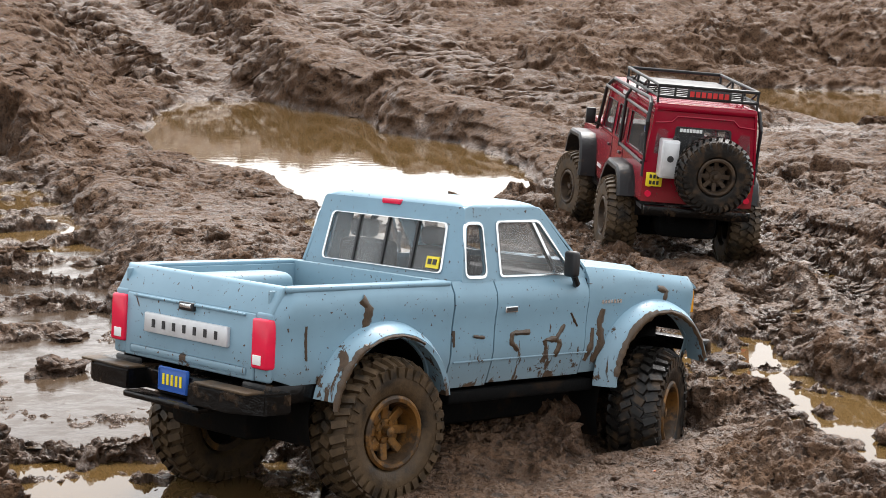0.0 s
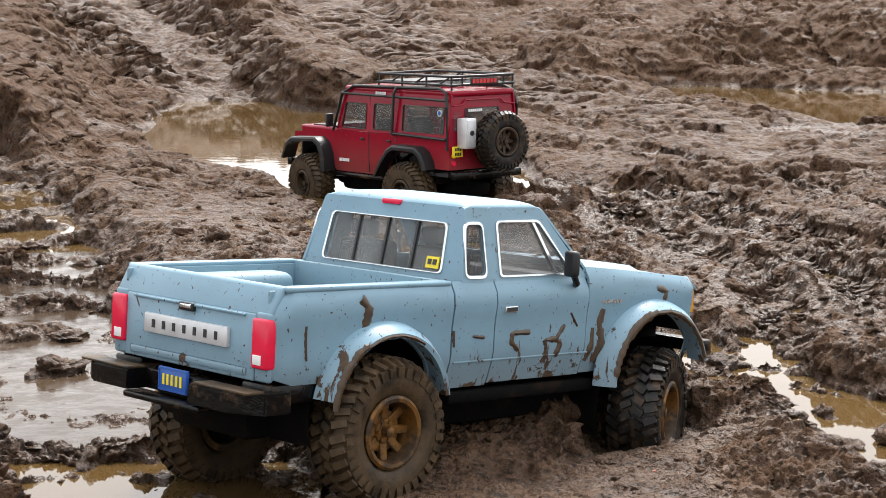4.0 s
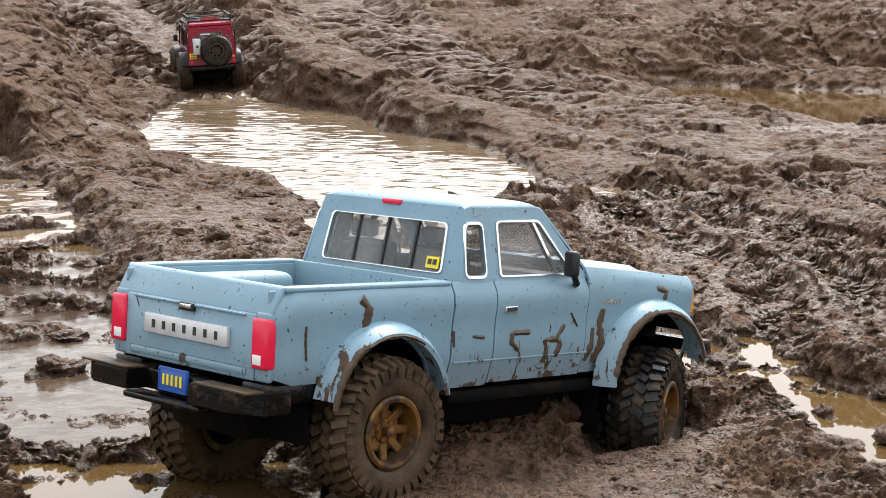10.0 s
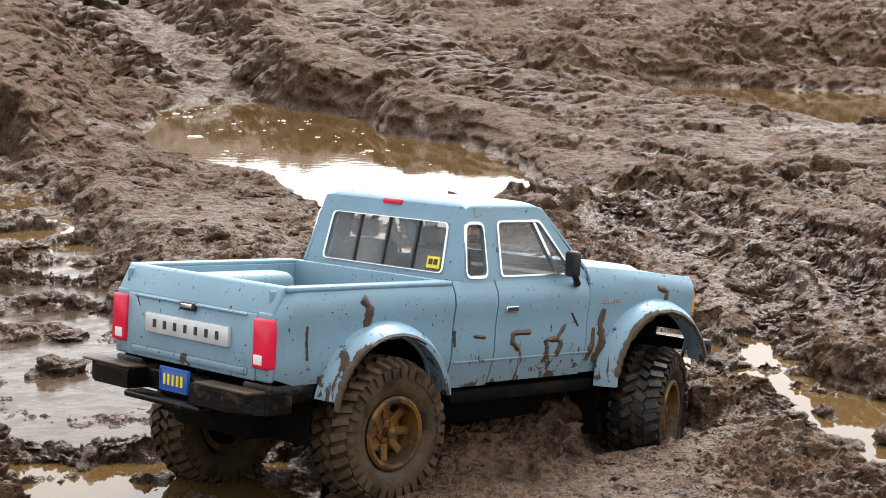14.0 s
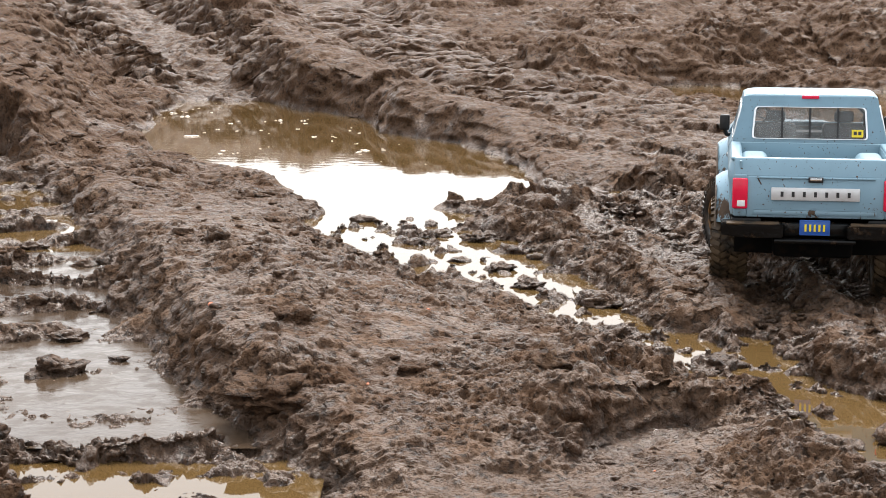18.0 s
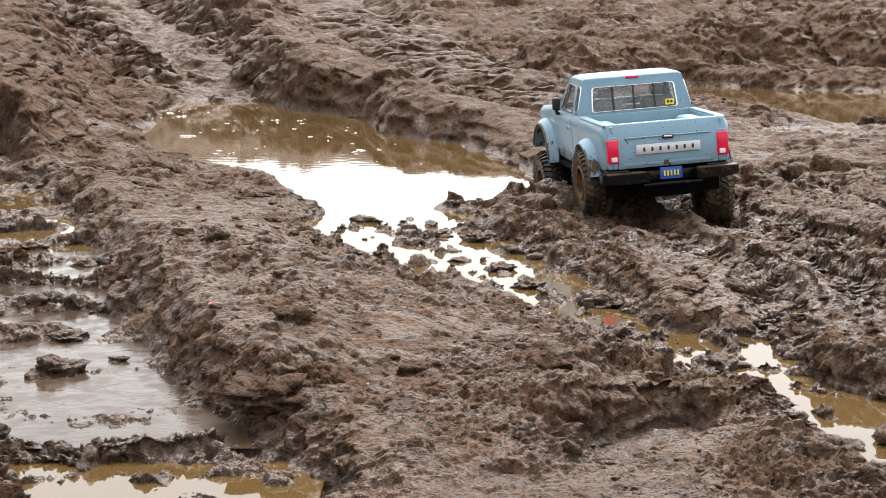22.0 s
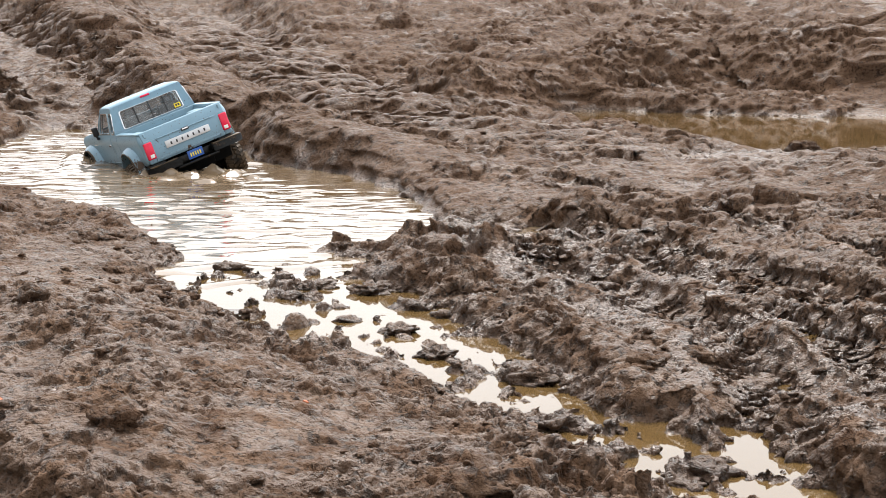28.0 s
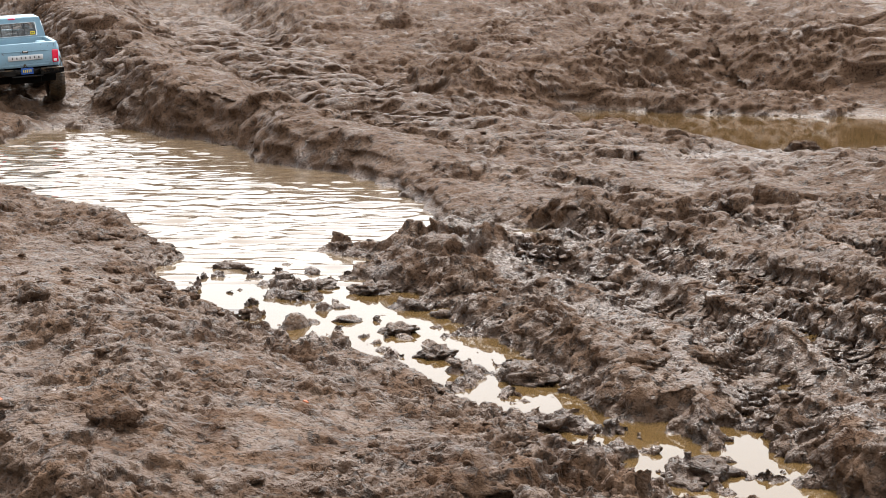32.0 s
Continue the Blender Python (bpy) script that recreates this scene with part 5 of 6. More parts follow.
    part("dashboard", box(0.300, 0.330, -0.088, 0.088, 0.020, 0.040, 0.004), SEAT, truck)
    for s in (1, -1):
        seat = part("seat", box(0.200, 0.224, s * 0.042 - 0.026, s * 0.042 + 0.026, -0.020, 0.060, 0.006, 3), SEAT, truck, "dark bucket seat")
        part("head_rest", box(0.200, 0.214, s * 0.042 - 0.012, s * 0.042 + 0.012, 0.062, 0.076, 0.004, 3), SEAT, seat)
        part("roll_bar", tube([(0.238, s * 0.072, -0.03), (0.238, s * 0.070, 0.070), (0.238, s * 0.052, 0.088), (0.238, 0, 0.090)], 0.0028, 8), CLEAN_BLACK, truck)
    ring = bmesh.new()
    tube([(0.292 + 0.004 * math.sin(a), 0.042 + 0.016 * math.cos(a), 0.044 + 0.015 * math.sin(a)) for a in (2 * math.pi * k / 20 for k in range(21))], 0.0016, 6, ring)
    part("steering_wheel", ring, CLEAN_BLACK, truck)
    part("under_body", box(0.060, 0.470, -0.050, 0.050, -0.040, -0.006, 0.004), UNDERSIDE, truck)
    # black blocks added under the body to stand in for deep shade
    part("tail_shade_block", box(0.020, 0.088, -0.046, 0.046, -0.078, -0.040, 0.006), UNDERSIDE, truck, "black block added to darken the gap between the rear wheels")
    part("belly_shade_block", box(0.150, 0.372, -0.058, 0.058, -0.082, -0.044, 0.010), UNDERSIDE, truck, "black block added to darken the underside")
    for xh in (0.104, 0.414):
        part("axle_shade_block", box(xh - 0.020, xh + 0.020, -0.060, 0.060, -0.080, -0.048, 0.008), UNDERSIDE, truck)
    # liners added to block light and darken the wheel wells
    for xh, zh in (hub_r, hub_f):
        for s in (1, -1):
            part("inner_fender", flare(xh, zh, 0.0600, 0.0625, 0.050, 0.090, s, -20, 200), UNDERSIDE, truck, "black liner added to darken the wheel well")
    running_gear(truck, (hub_r, hub_f), 0.080, -0.040, 0.02, 0.46)
    wheels = []
    for (xh, zh), mat, name in ((hub_r, TYRE_MUD, "rear_wheel"), (hub_f, TYRE_WET, "front_wheel")):
        for s in (1, -1):
            wheels.append(wheel(truck, name, (xh, s * 0.0960, zh), 0.0545, 0.043, 0.0262, BRONZE, mat, s, 3 + len(wheels), 8, "bronze eight-spoke wheel smeared with mud"))
    return truck, wheels


# ---- the red off-roader ----


def build_offroader():
    car = tagged(new("offroad_wagon"), "deep red radio-controlled off-road wagon with black roof rack", "toy car")
    hub_r, hub_f = (0.106, -0.056), (0.430, -0.060)
    side_y = lambda x, z: 0.0835 - 0.004 * max(0.0, (-0.015 - z) / 0.03)
    floor_z, belt = -0.040, 0.0420
    cut = [(0.0, -0.016), (0.0495, -0.016), (0.0540, -0.008), (0.0640, 0.009), (0.0800, 0.0165), (0.1400, 0.0165), (0.1560, 0.010), (0.1760, -0.010), (0.1980, floor_z),
           (0.3740, floor_z), (0.3800, -0.010), (0.3900, 0.010), (0.4060, 0.0180), (0.4800, 0.0145), (0.4980, 0.006), (0.5100, -0.018)]
    low = lambda x: float(np.interp(x, [p[0] for p in cut], [p[1] for p in cut]))
    for s in (1, -1):
        part("body_side", skin(0.0, 0.352, low, lambda x: belt, side_y, s, nx=60), RED_PAINT, car)
        part("front_wing", skin(0.354, 0.505, low, lambda x: 0.0400 - 0.010 * max(0, (x - 0.354) / 0.151), lambda x, z: side_y(x, z) - 0.002, s, nx=40), RED_PAINT, car)
        for x in (0.2480, 0.1600):
            part("door_gap", box(x, x + 0.0012, min(s * 0.0825, s * 0.0842), max(s * 0.0825, s * 0.0842), -0.036, 0.0415), INK, car)
        for x in (0.262, 0.176):
            part("door_handle", box(x, x + 0.012, min(s * 0.0830, s * 0.0865), max(s * 0.0830, s * 0.0865), 0.026, 0.0300, 0.001), CLEAN_BLACK, car, "black door handle")
        part("side_print", bars(6, 0.034, 0.0060, 0.75, None, lambda u, v, d: (0.330 + u, s * (0.0838 - d), v - 0.017)), WHITE, car, "small white bars on the door")
        part("rear_wheel_flare", bent_flare([(0.0510, -0.020), (0.0540, -0.008), (0.0640, 0.007), (0.0800, 0.0150), (0.1400, 0.0150), (0.1560, 0.008), (0.1760, -0.012), (0.1980, -0.040)], 0.0110, 0.083, 0.109, s), BLACK_PLASTIC, car, "black plastic wheel-arch flare")
        part("front_wheel_flare", bent_flare([(0.3780, -0.042), (0.3800, -0.012), (0.3900, 0.008), (0.4060, 0.0165), (0.4800, 0.0130), (0.4980, 0.004), (0.5080, -0.016), (0.5120, -0.024)], 0.0110, 0.081, 0.109, s), BLACK_PLASTIC, car, "black plastic wheel-arch flare")
        part("rock_slider", box(0.190, 0.365, min(s * 0.066, s * 0.088), max(s * 0.066, s * 0.088), -0.050, -0.0415, 0.003), BUMPER, car)
        wall = lambda u, v, d, s=s: (u, s * (0.0830 - 0.0070 * max(0.0, (v - 0.042) / 0.080) - d), v)
        window(car, [(0.0, 0.0425), (0.158, 0.0425), (0.158, 0.1230), (0.0, 0.1230)], [(0.0180, 0.0500), (0.1420, 0.0500), (0.1420, 0.0990), (0.0180, 0.0990)], wall, RED_PAINT, CLEAN_BLACK, DARK_GLASS, 0.003, 0.005, "body_pillar")
        window(car, [(0.1585, 0.0425), (0.248, 0.0425), (0.248, 0.1230), (0.1585, 0.1230)], [(0.1740, 0.0490), (0.2340, 0.0490), (0.2340, 0.0970), (0.1740, 0.0970)], wall, RED_PAINT, CLEAN_BLACK, DARK_GLASS, 0.003, 0.005, "body_pillar")
        window(car, [(0.2485, 0.0425), (0.353, 0.0425), (0.3300, 0.1230), (0.2485, 0.1230)], [(0.2600, 0.0480), (0.3370, 0.0480), (0.3270, 0.0960), (0.2600, 0.0960)], wall, RED_PAINT, CLEAN_BLACK, DARK_GLASS, 0.003, 0.005, "body_pillar")
        cage = part("roll_cage", tube([(0.004, s * 0.084, 0.020), (0.004, s * 0.085, 0.100), (0.010, s * 0.081, 0.127), (0.030, s * 0.079, 0.133), (0.300, s * 0.079, 0.130), (0.335, s * 0.083, 0.114), (0.362, s * 0.087, 0.040)], 0.0030, 8), CLEAN_BLACK, car, "black tubular outer roll cage")
        part("cage_post", tube([(0.160, s * 0.080, 0.132), (0.163, s * 0.086, 0.120), (0.168, s * 0.088, 0.040)], 0.0028, 8), CLEAN_BLACK, cage)
        part("cage_rail", tube([(0.006, s * 0.0865, 0.0400), (0.168, s * 0.0875, 0.0440)], 0.0026, 8), CLEAN_BLACK, cage)
        part("cage_rail_top", tube([(0.006, s * 0.0845, 0.1120), (0.334, s * 0.0845, 0.1150)], 0.0024, 8), CLEAN_BLACK, cage)
        mirror = part("side_mirror", box(0.350, 0.357, min(s * 0.094, s * 0.110), max(s * 0.094, s * 0.110), 0.048, 0.074, 0.002), CLEAN_BLACK, car, "black side mirror")
        part("mirror_arm", tube([(0.354, s * 0.082, 0.046), (0.354, s * 0.100, 0.052)], 0.0020, 6), CLEAN_BLACK, mirror)
        lens = part("tail_light", tube([(-0.004, s * 0.0740, -0.004), (0.002, s * 0.0740, -0.004)], 0.0048, 12), RED_LENS, car, "small round red tail light")
        part("indicator", tube([(-0.004, s * 0.0740, 0.010), (0.002, s * 0.0740, 0.010)], 0.0042, 12), AMBER, car, "small round amber indicator")
    back = lambda u, v, d: (-0.0010 + 0.006 * max(0.0, (v - 0.05) / 0.075) + d, u, v)
    window(car, [(-0.0830, -0.0160), (0.0830, -0.0160), (0.0765, 0.1230), (-0.0765, 0.1230)], [(-0.0400, 0.0560), (0.0420, 0.0560), (0.0400, 0.0960), (-0.0380, 0.0960)], back, RED_PAINT, CLEAN_BLACK, DARK_GLASS, 0.004, 0.004, "rear_door", 0.003)
    for s in (1, -1):
        part("corner_window", plate(round_quad([(s * 0.0540, 0.0560), (s * 0.0720, 0.0560), (s * 0.0690, 0.0920), (s * 0.0540, 0.0920)], 0.003), back, -0.0012, 0.001), DARK_GLASS, car, "small dark rear corner window")
    rib = bmesh.new()
    tube([(-0.002, -0.074, 0.102), (-0.002, -0.050, 0.104), (0.001, -0.042, 0.112), (0.001, 0.042, 0.112), (-0.002, 0.050, 0.104), (-0.002, 0.074, 0.102)], 0.0016, 6, rib)
    part("door_rib", rib, RED_PAINT, car)
    part("rear_print", bars(7, 0.034, 0.0050, 0.8, None, lambda u, v, d: (-0.0005 + d, 0.020 - u, v + 0.0925)), WHITE, car, "thin white bars on the rear window")
    front = lambda u, v, d: (0.3560 - 0.0240 * (v - 0.042) / 0.080 - d, u, v)
    window(car, [(-0.0830, 0.0425), (0.0830, 0.0425), (0.0765, 0.1230), (-0.0765, 0.1230)], [(-0.0740, 0.0520), (0.0740, 0.0520), (0.0690, 0.1020), (-0.0690, 0.1020)], front, RED_PAINT, CLEAN_BLACK, DARK_GLASS, 0.004, 0.005, "windscreen_frame")
    for s in (1, -1):
        part("roof_print", bars(5, 0.034, 0.0060, 0.8, None, lambda u, v, d: (0.215 + u, s * (0.0775 - d), v + 0.1180)), WHITE, car, "small white bars on the roof edge")
        dot = part("window_sticker", tube([(0.030, s * 0.0775, 0.088), (0.030, s * 0.0812, 0.088)], 0.0062, 20), WHITE, car, "round white sticker with a blue centre")
        part("sticker_centre", tube([(0.030, s * 0.0805, 0.088), (0.030, s * 0.0817, 0.088)], 0.0042, 16), PLATE_BLUE, dot)
    roof = box(0.000, 0.335, -0.0770, 0.0770, 0.1180, 0.1300, 0.0052, 4)
    part("roof", roof, RED_PAINT, car)
    part("hood", box(0.355, 0.505, -0.0660, 0.0660, 0.0280, 0.0440, 0.0040, 3), RED_PAINT, car)
    part("hood_guard", box(0.380, 0.470, -0.0600, 0.0600, 0.0440, 0.0465, 0.0010), CLEAN_BLACK, car)
    part("grille", box(0.5040, 0.5100, -0.0640, 0.0640, -0.020, 0.0320, 0.0020), CLEAN_BLACK, car, "black front grille")
    for s in (1, -1):
        part("headlight", tube([(0.506, s * 0.046, 0.010), (0.5125, s * 0.046, 0.010)], 0.0130, 18), WHITE, car, "round clear headlight")
    part("front_bumper", box(0.515, 0.532, -0.085, 0.085, -0.040, -0.024, 0.003), BUMPER, car, "black steel front bumper")
    part("rear_bumper", box(-0.016, 0.004, -0.080, 0.080, -0.034, -0.020, 0.002), BUMPER, car, "black steel rear bumper under mud")
    # roof rack
    rack = part("roof_rack", tube([(0.0, -0.074, 0.156), (0.0, 0.074, 0.156), (0.228, 0.074, 0.156), (0.228, -0.074, 0.156), (0.0, -0.074, 0.156)], 0.0026, 8), CLEAN_BLACK, car, "black tubular roof rack")
    part("rack_rail", tube([(0.0, -0.074, 0.1400), (0.0, 0.074, 0.1400), (0.228, 0.074, 0.1400), (0.228, -0.074, 0.1400), (0.0, -0.074, 0.1400)], 0.0026, 8), CLEAN_BLACK, rack)
    for k in range(9):
        part("rack_slat", box(0.006 + k * 0.0265, 0.0125 + k * 0.0265, -0.072, 0.072, 0.1385, 0.1405), CLEAN_BLACK, rack)
    for k in range(4):
        for s in (1, -1):
            part("rack_post", tube([(0.002 + k * 0.0745, s * 0.074, 0.130), (0.002 + k * 0.0745, s * 0.074, 0.156)], 0.0020, 6), CLEAN_BLACK, rack)
    for s in (1, -1):
        for k in range(3):
            part("rack_brace", tube([(0.004 + k * 0.0745, s * 0.074, 0.156), (0.040 + k * 0.0745, s * 0.074, 0.140)], 0.0016, 6), CLEAN_BLACK, rack)
    for y in (-0.050, -0.025, 0.025, 0.050):
        part("rack_post", tube([(0.0, y, 0.140), (0.0, y, 0.156)], 0.0018, 6), CLEAN_BLACK, rack)
    part("rack_shelf", box(0.130, 0.226, -0.068, 0.068, 0.1410, 0.1440, 0.001), INK, rack)
    sign = part("rack_sign", box(-0.0040, -0.0020, -0.0330, 0.0330, 0.1400, 0.1530, 0.0008), INK, rack, "dark sign with red bars")
    part("sign_print", bars(7, 0.060, 0.0080, 0.72, None, lambda u, v, d: (-0.0042 + d, -u, v + 0.1465)), RACK_RED, sign)
    # spare wheel, can and plate
    carrier = part("spare_carrier", box(-0.016, 0.0, -0.030, 0.008, 0.020, 0.052, 0.002), BLACK_PLASTIC, car)
    spare = wheel(car, "spare_wheel", (-0.036, -0.012, 0.035), 0.0560, 0.042, 0.0262, DARK_RIM, TYRE_WET, 1, 31, 8, "muddy spare wheel on the back door")
    spare.rotation_euler = (0, 0, radians(90))
    can = part("fuel_can", box(-0.0290, -0.0020, 0.0400, 0.0660, 0.0240, 0.0800, 0.0026, 2), SILVER, car, "white-silver fuel can splashed with mud")
    part("can_edge", box(-0.0305, -0.0280, 0.0430, 0.0630, 0.0270, 0.0770, 0.0012), SILVER, can)
    part("can_cap", tube([(-0.016, 0.0460, 0.079), (-0.016, 0.0440, 0.0840)], 0.0042, 12), CLEAN_BLACK, can)
    part("can_mark", tube([(-0.0306, 0.0530, 0.0530), (-0.0316, 0.0530, 0.0530)], 0.0048, 16), INK, can, "round dark mark")
    sign = part("licence_plate", box(-0.0075, -0.0052, 0.0560, 0.0800, 0.0080, 0.0280, 0.0006), YELLOW, car, "yellow licence plate with dark bars")
    for z in (0.0225, 0.0135):
        part("plate_print", bars(3, 0.016, 0.0055, 0.7, None, lambda u, v, d: (-0.0077 + d, 0.068 - u, v + z)), INK, sign)
    part("cab_floor", box(0.010, 0.350, -0.078, 0.078, -0.030, -0.024), SEAT, car)
    for s in (1, -1):
        for x in (0.235, 0.130):
            seat = part("seat", box(x, x + 0.022, s * 0.038 - 0.024, s * 0.038 + 0.024, -0.010, 0.066, 0.005, 3), SEAT, car, "dark bucket seat")
    part("under_body", box(0.040, 0.490, -0.050, 0.050, -0.040, -0.010, 0.004), UNDERSIDE, car)
    # black blocks added beneath the wagon, where only shade lies
    part("tail_shade_block", box(0.030, 0.092, -0.046, 0.046, -0.074, -0.036, 0.012), UNDERSIDE, car, "black block added to darken the gap between the rear wheels")
    part("belly_shade_block", box(0.160, 0.380, -0.056, 0.056, -0.080, -0.040, 0.010), UNDERSIDE, car, "black block added to darken the underside")
    part("axle_shade_block", box(0.086, 0.126, -0.064, 0.064, -0.082, -0.036, 0.008), UNDERSIDE, car)
    # the same added liners keep the wagon's wheel wells dark
    for xh, zh in (hub_r, hub_f):
        for s in (1, -1):
            part("inner_fender", flare(xh, zh, 0.0645, 0.0665, 0.050, 0.080, s, 10, 170), UNDERSIDE, car, "black liner added to darken the wheel well")
    running_gear(car, (hub_r, hub_f), 0.082, -0.036, 0.01, 0.50)
    wheels = []
    for (xh, zh), name in ((hub_r, "rear_wheel"), (hub_f, "front_wheel")):
        for s in (1, -1):
            wheels.append(wheel(car, name, (xh, s * 0.0950, zh - 0.003), 0.0615, 0.046, 0.0270, DARK_RIM, TYRE_MUD, s, 13 + len(wheels), 8, "dark wheel caked with brown mud"))
    return car, wheels


SCALE = 1.05
BLUE, BLUE_WHEELS = build_pickup()
SCALE = 0.93
RED, RED_WHEELS = build_offroader()
SCALE = 1.0


# ---- what moves ----


def slerp_path(rows):
    """Linear reading of a list of (t, pose): returns the pose at any time."""
    def at(t):
        for (t0, m0), (t1, m1) in zip(rows, rows[1:]):
            if t <= t1:
                k = max(0.0, (t - t0) / (t1 - t0))
                return m0.lerp(m1, k)
        return rows[-1][1]
    return at


def roll_wheels(wheels, rows, scale, r, moving, steer, sink):
    """Turns each wheel with the way driven and lets it ride up and down on the mud below it."""
    at = slerp_path(rows)
    times = [0.0] + [round(a + 0.1 * k, 2) for a, b in moving for k in range(int(round((b - a) * 10)) + 1)] + [32.0]
    times = sorted(set(times))
    poses = [at(t) for t in times]
    for w in wheels:
        home = w.location.copy()
        side = 1 if home.y > 0 else -1
        front = home.x > 0.25
        spots = [m @ home for m in poses]
        mud = relief(np.array([p.x for p in spots]), np.array([p.y for p in spots]), False)
        lift = np.array([mud[i] + r * scale - sink * (2.0 if front and moving[0][0] > 1 and times[i] < 14.3 else 1.0) - spots[i].z for i in range(len(times))])
        lift = np.clip(lift, -0.034 if moving[0][0] > 1 else -0.008, 0.020)
        soft = np.convolve(np.pad(lift, 3, mode="edge"), np.ones(7) / 7, mode="valid")
        angle, out = 0.0, []
        for i, t in enumerate(times):
            if i:
                way = (poses[i].translation - poses[i - 1].translation)
                step = math.copysign(way.length, way.dot(poses[i].to_3x3() @ Vector((1, 0, 0)))) / (r * scale)
                angle += max(-1.2, min(1.2, step))
            turn = steer(t) if front else 0.0
            m = Matrix.Translation(home + Vector((0, 0, float(soft[i])))) @ Matrix.Rotation(radians(turn), 4, "Z") @ Matrix.Rotation(angle, 4, "Y")
            out.append((t, m))
        walk(w, out)


def motions():
    stand = pose(-0.195, 1.400, 0.144, -1.0, 5.0, 44.4)
    blue = [(0.0, stand), (7.0, stand), (13.9, stand), (14.2, pose(-0.190, 1.405, 0.144, -1.0, 5.0, 44.4)), (14.5, pose(-0.175, 1.43, 0.150, -1.5, 4.0, 45.0)),
                (15.5, pose(0.06, 1.68, 0.146, -2.0, 2.0, 50.0)), (16.5, pose(0.287, 1.86, 0.142, -2.0, 0.5, 56.0)),
                (17.0, pose(0.337, 1.988, 0.142, -2.2, 0.2, 62.8)), (17.5, pose(0.414, 2.118, 0.138, -1.5, -1.1, 73.0)), (18.0, pose(0.448, 2.220, 0.150, 0.2, -1.3, 81.4)),
                (18.5, pose(0.464, 2.349, 0.153, -0.8, 1.3, 91.9)), (19.0, pose(0.445, 2.475, 0.160, -3.7, 2.9, 95.7)), (19.5, pose(0.430, 2.599, 0.152, -3.4, 2.3, 97.8)),
                (20.0, pose(0.418, 2.668, 0.145, -2.0, 0.9, 98.8)), (20.5, pose(0.408, 2.710, 0.142, -1.3, 0.6, 99.2)), (21.0, pose(0.394, 2.772, 0.139, -2.2, -0.1, 99.0)),
                (21.5, pose(0.382, 2.832, 0.141, -1.1, -0.7, 99.6)), (22.0, pose(0.356, 2.933, 0.140, -4.1, -0.4, 98.7)), (22.5, pose(0.339, 3.037, 0.145, -2.8, 1.2, 98.2)),
                (23.0, pose(0.305, 3.150, 0.146, -5.0, 2.5, 98.5)), (23.5, pose(0.272, 3.235, 0.147, -9.0, 3.2, 98.8)), (24.0, pose(0.241, 3.310, 0.147, -12.5, 3.4, 99.0)),
                (24.5, pose(0.187, 3.460, 0.160, -12.4, 5.9, 96.6)), (25.0, pose(0.152, 3.770, 0.135, -13.2, 5.6, 99.8)), (25.5, pose(0.107, 3.930, 0.137, -13.7, 7.5, 102.5)),
                (26.5, pose(-0.05, 4.18, 0.105, -17.0, 6.0, 107.0)), (27.5, pose(-0.21, 4.42, 0.088, -19.0, 4.5, 111.0)), (28.0, pose(-0.299, 4.560, 0.081, -19.7, 3.9, 111.2)), (29.0, pose(-0.480, 5.07, 0.073, -19.0, 2.6, 107.0)),
                (30.0, pose(-0.645, 5.420, 0.114, -12.3, 1.4, 102.5)), (31.0, pose(-0.76, 5.80, 0.150, -8.0, -1.5, 105.0)), (32.0, pose(-0.905, 6.230, 0.201, -4.1, -4.3, 108.5))]
    walk(BLUE, blue)
    k = 0.93

    def at(t, x, y, z, roll, nose, turn):
        return (t, pose(x * k, y * k, 0.415 + (z - 0.415) * k, roll, -nose, 90 + turn))

    red = [at(0.0, 0.373, 2.712, 0.091, 5.1, 3.4, 5.7), at(0.5, 0.372, 2.798, 0.087, 6.3, 4.6, 12.7), at(1.0, 0.369, 2.920, 0.090, 2.9, 1.8, 18.2), at(1.5, 0.365, 2.940, 0.089, 3.3, 0.8, 18.4),
               at(2.0, 0.364, 2.976, 0.089, 4.3, 0.6, 16.9), at(2.5, 0.359, 3.001, 0.091, 5.6, 0.7, 20.3), at(3.0, 0.322, 3.119, 0.085, 4.1, 1.0, 33.2), at(3.5, 0.22, 3.24, 0.085, 2.0, 0.5, 40.0),
               at(4.5, -0.06, 3.75, 0.035, -2.0, -1.0, 34.0), at(5.5, -0.22, 4.25, -0.005, -5.0, 2.0, 18.0), at(6.0, -0.294, 4.404, -0.010, -5.3, 3.3, 13.7), at(7.0, -0.42, 4.75, 0.000, -2.5, 1.0, 12.0), at(8.0, -0.560, 5.20, 0.008, -1.0, 0.0, 11.0),
               at(9.0, -0.688, 5.867, 0.021, 1.1, 4.0, 8.1), at(10.0, -0.815, 6.60, 0.105, -3.6, 2.0, 12.0), at(11.0, -0.930, 6.85, 0.163, 0.4, 2.0, 12.0), at(12.0, -1.15, 7.7, 0.222, 0.0, 4.0, 14.0), at(13.0, -1.50, 8.9, 0.29, 0.0, 4.0, 16.0),
               at(14.0, -1.75, 9.8, 0.36, 0.0, 4.0, 18.0), at(17.0, -1.95, 10.4, 0.40, 0.0, 2.0, 18.0), at(24.0, -1.95, 10.4, 0.40, 0.0, 2.0, 18.0), at(32.0, -1.95, 10.4, 0.40, 0.0, 2.0, 18.0)]
    walk(RED, red)
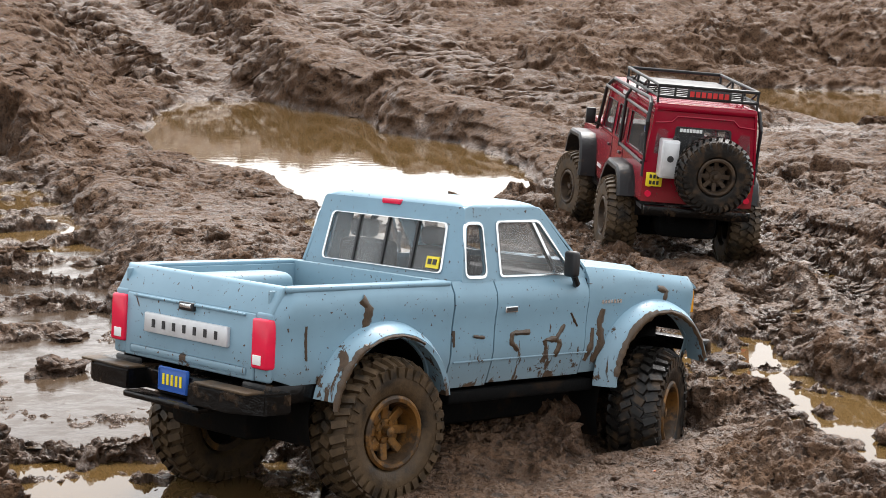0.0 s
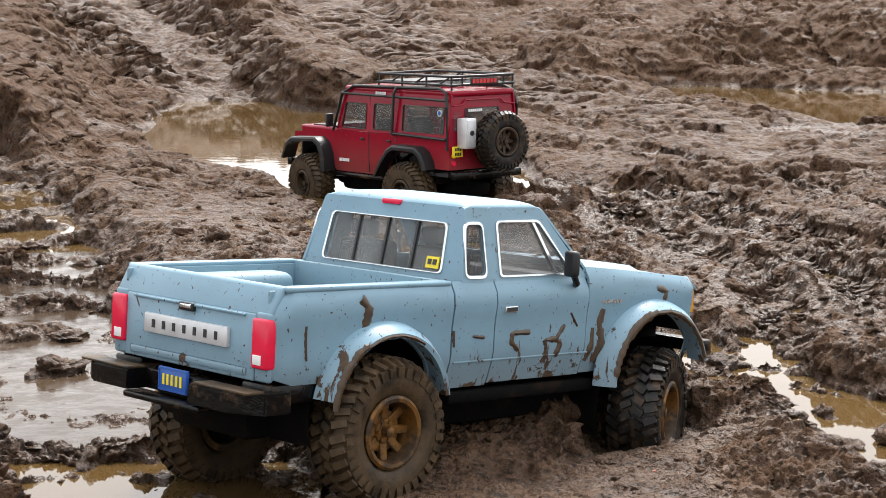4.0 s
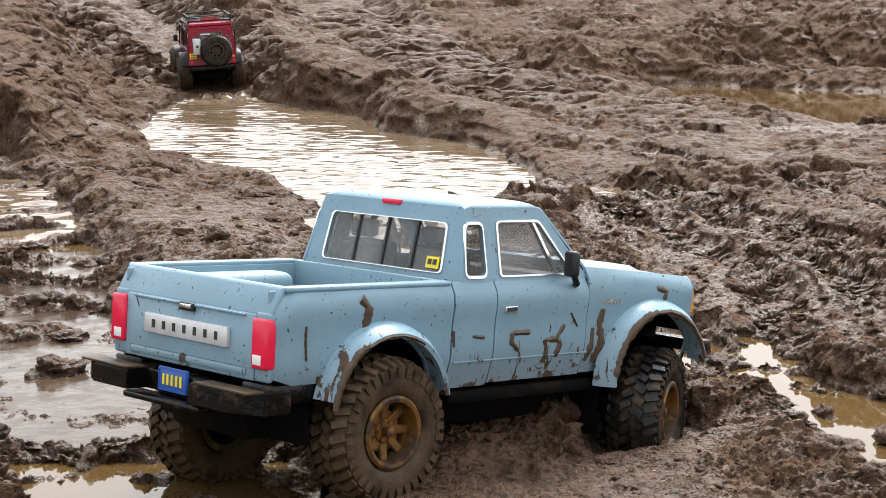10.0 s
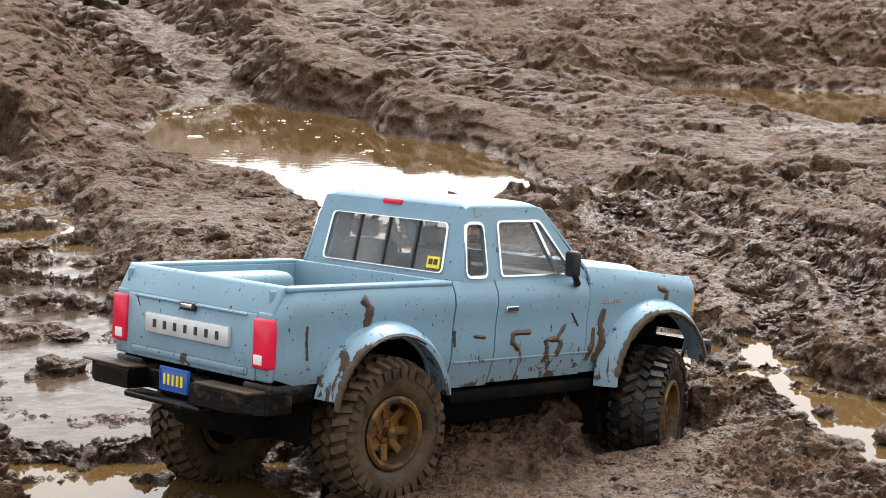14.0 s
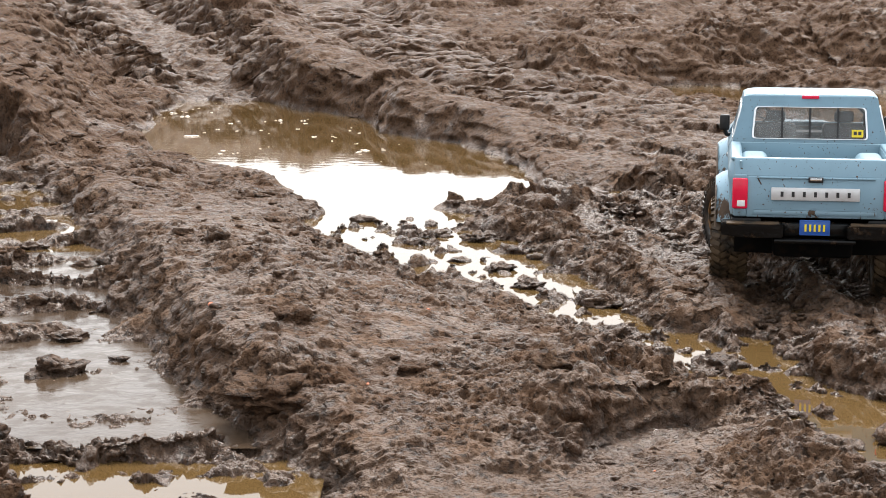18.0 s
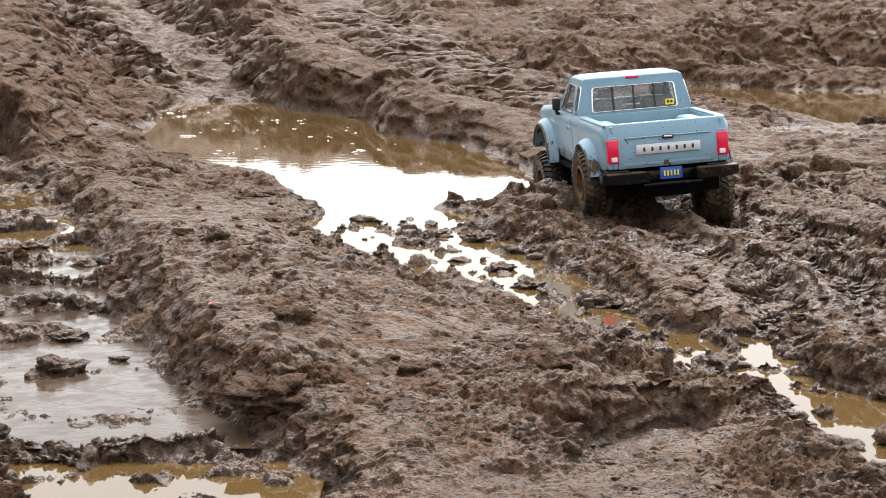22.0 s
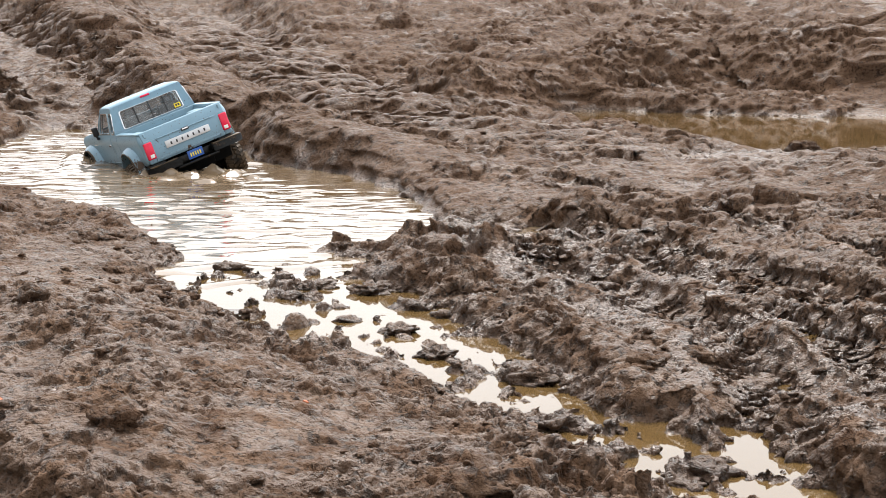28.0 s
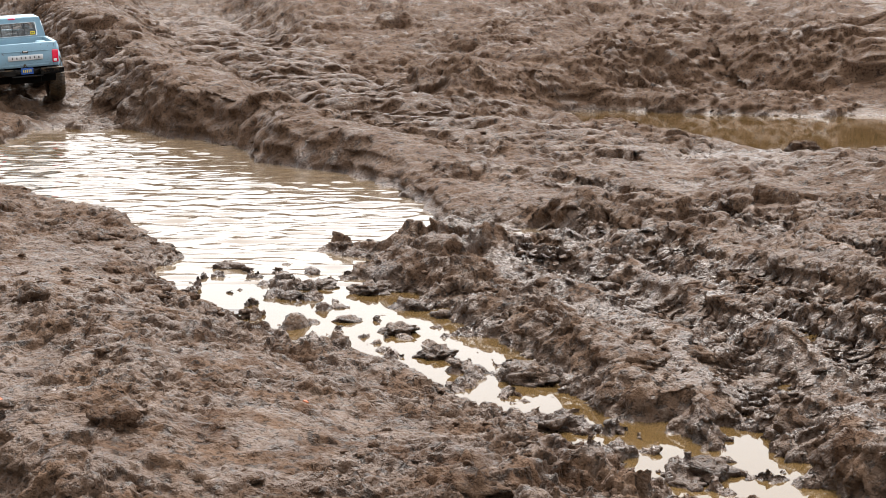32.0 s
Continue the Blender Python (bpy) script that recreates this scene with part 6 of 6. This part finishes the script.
    # the waves rise when a truck ploughs through and sink as the water calms; each sheet runs on, dips and starts again
    stir = lambda t: float(np.interp(t, [0, 4.0, 5.3, 8.5, 13.1, 13.6, 14.0, 25.5, 26.6, 27.3, 32.0], [0, 0, 1.0, 1.05, 0.96, 0.55, 0, 0, 0.6, 0.80, 0.88]))
    for n, w in enumerate(WAVES):
        rows = []
        for k in range(129):
            t = k * 0.25
            turn = (t / 1.5 + n / 3) % 1.0
            high = math.sin(math.pi * turn)
            rows.append((t, pose(0.02 * math.sin(t + n), -0.20 + 0.40 * turn, -0.014 + 0.0190 * stir(t) * (0.50 + 0.50 * high) if stir(t) > 0 else -0.014)))
        walk(w, rows)
    for wake, way, times, depth in ((WAKES[0], red, (3.6, 4.6, 10.0, 11.0), 0.0), (WAKES[1], blue, (24.6, 26.0, 30.6, 31.6), -0.009)):
        at_time = slerp_path(way)
        rows = []
        for k in range(65):
            t = k * 0.5
            m = at_time(t)
            rows.append((t, pose(m.translation.x, m.translation.y, float(np.interp(t, times, (-0.06, depth, depth, -0.06))), 0, 0, math.degrees(m.to_euler().z))))
        walk(wake, rows)
    low, up = pose(0, 0, -0.02), pose(0, 0, 0.0)
    walk(FOAM, [(0.0, low), (6.0, low), (10.0, pose(0, 0, -0.004)), (12.0, up), (16.0, pose(-0.01, 0.01, 0)), (23.0, pose(-0.03, 0.02, 0)), (26.0, pose(-0.05, 0.04, -0.004)), (28.0, pose(-0.05, 0.05, -0.02)), (32.0, pose(-0.05, 0.05, -0.02))])
    roll_wheels(BLUE_WHEELS, blue, 1.05, 0.0545, [(13.9, 32.0)], lambda t: float(np.interp(t, [0, 14, 16, 18.5, 19.5, 22, 24, 27, 28, 30, 32], [24, 24, 22, 20, 6, 2, 0, 14, 8, -8, 6])), 0.012)
    roll_wheels(RED_WHEELS, red, 0.93, 0.0585, [(0.0, 17.0)], lambda t: float(np.interp(t, [0, 2, 3, 4, 5, 6, 9, 17], [14, 12, 16, -6, -20, -6, 2, 2])), 0.012)


motions()
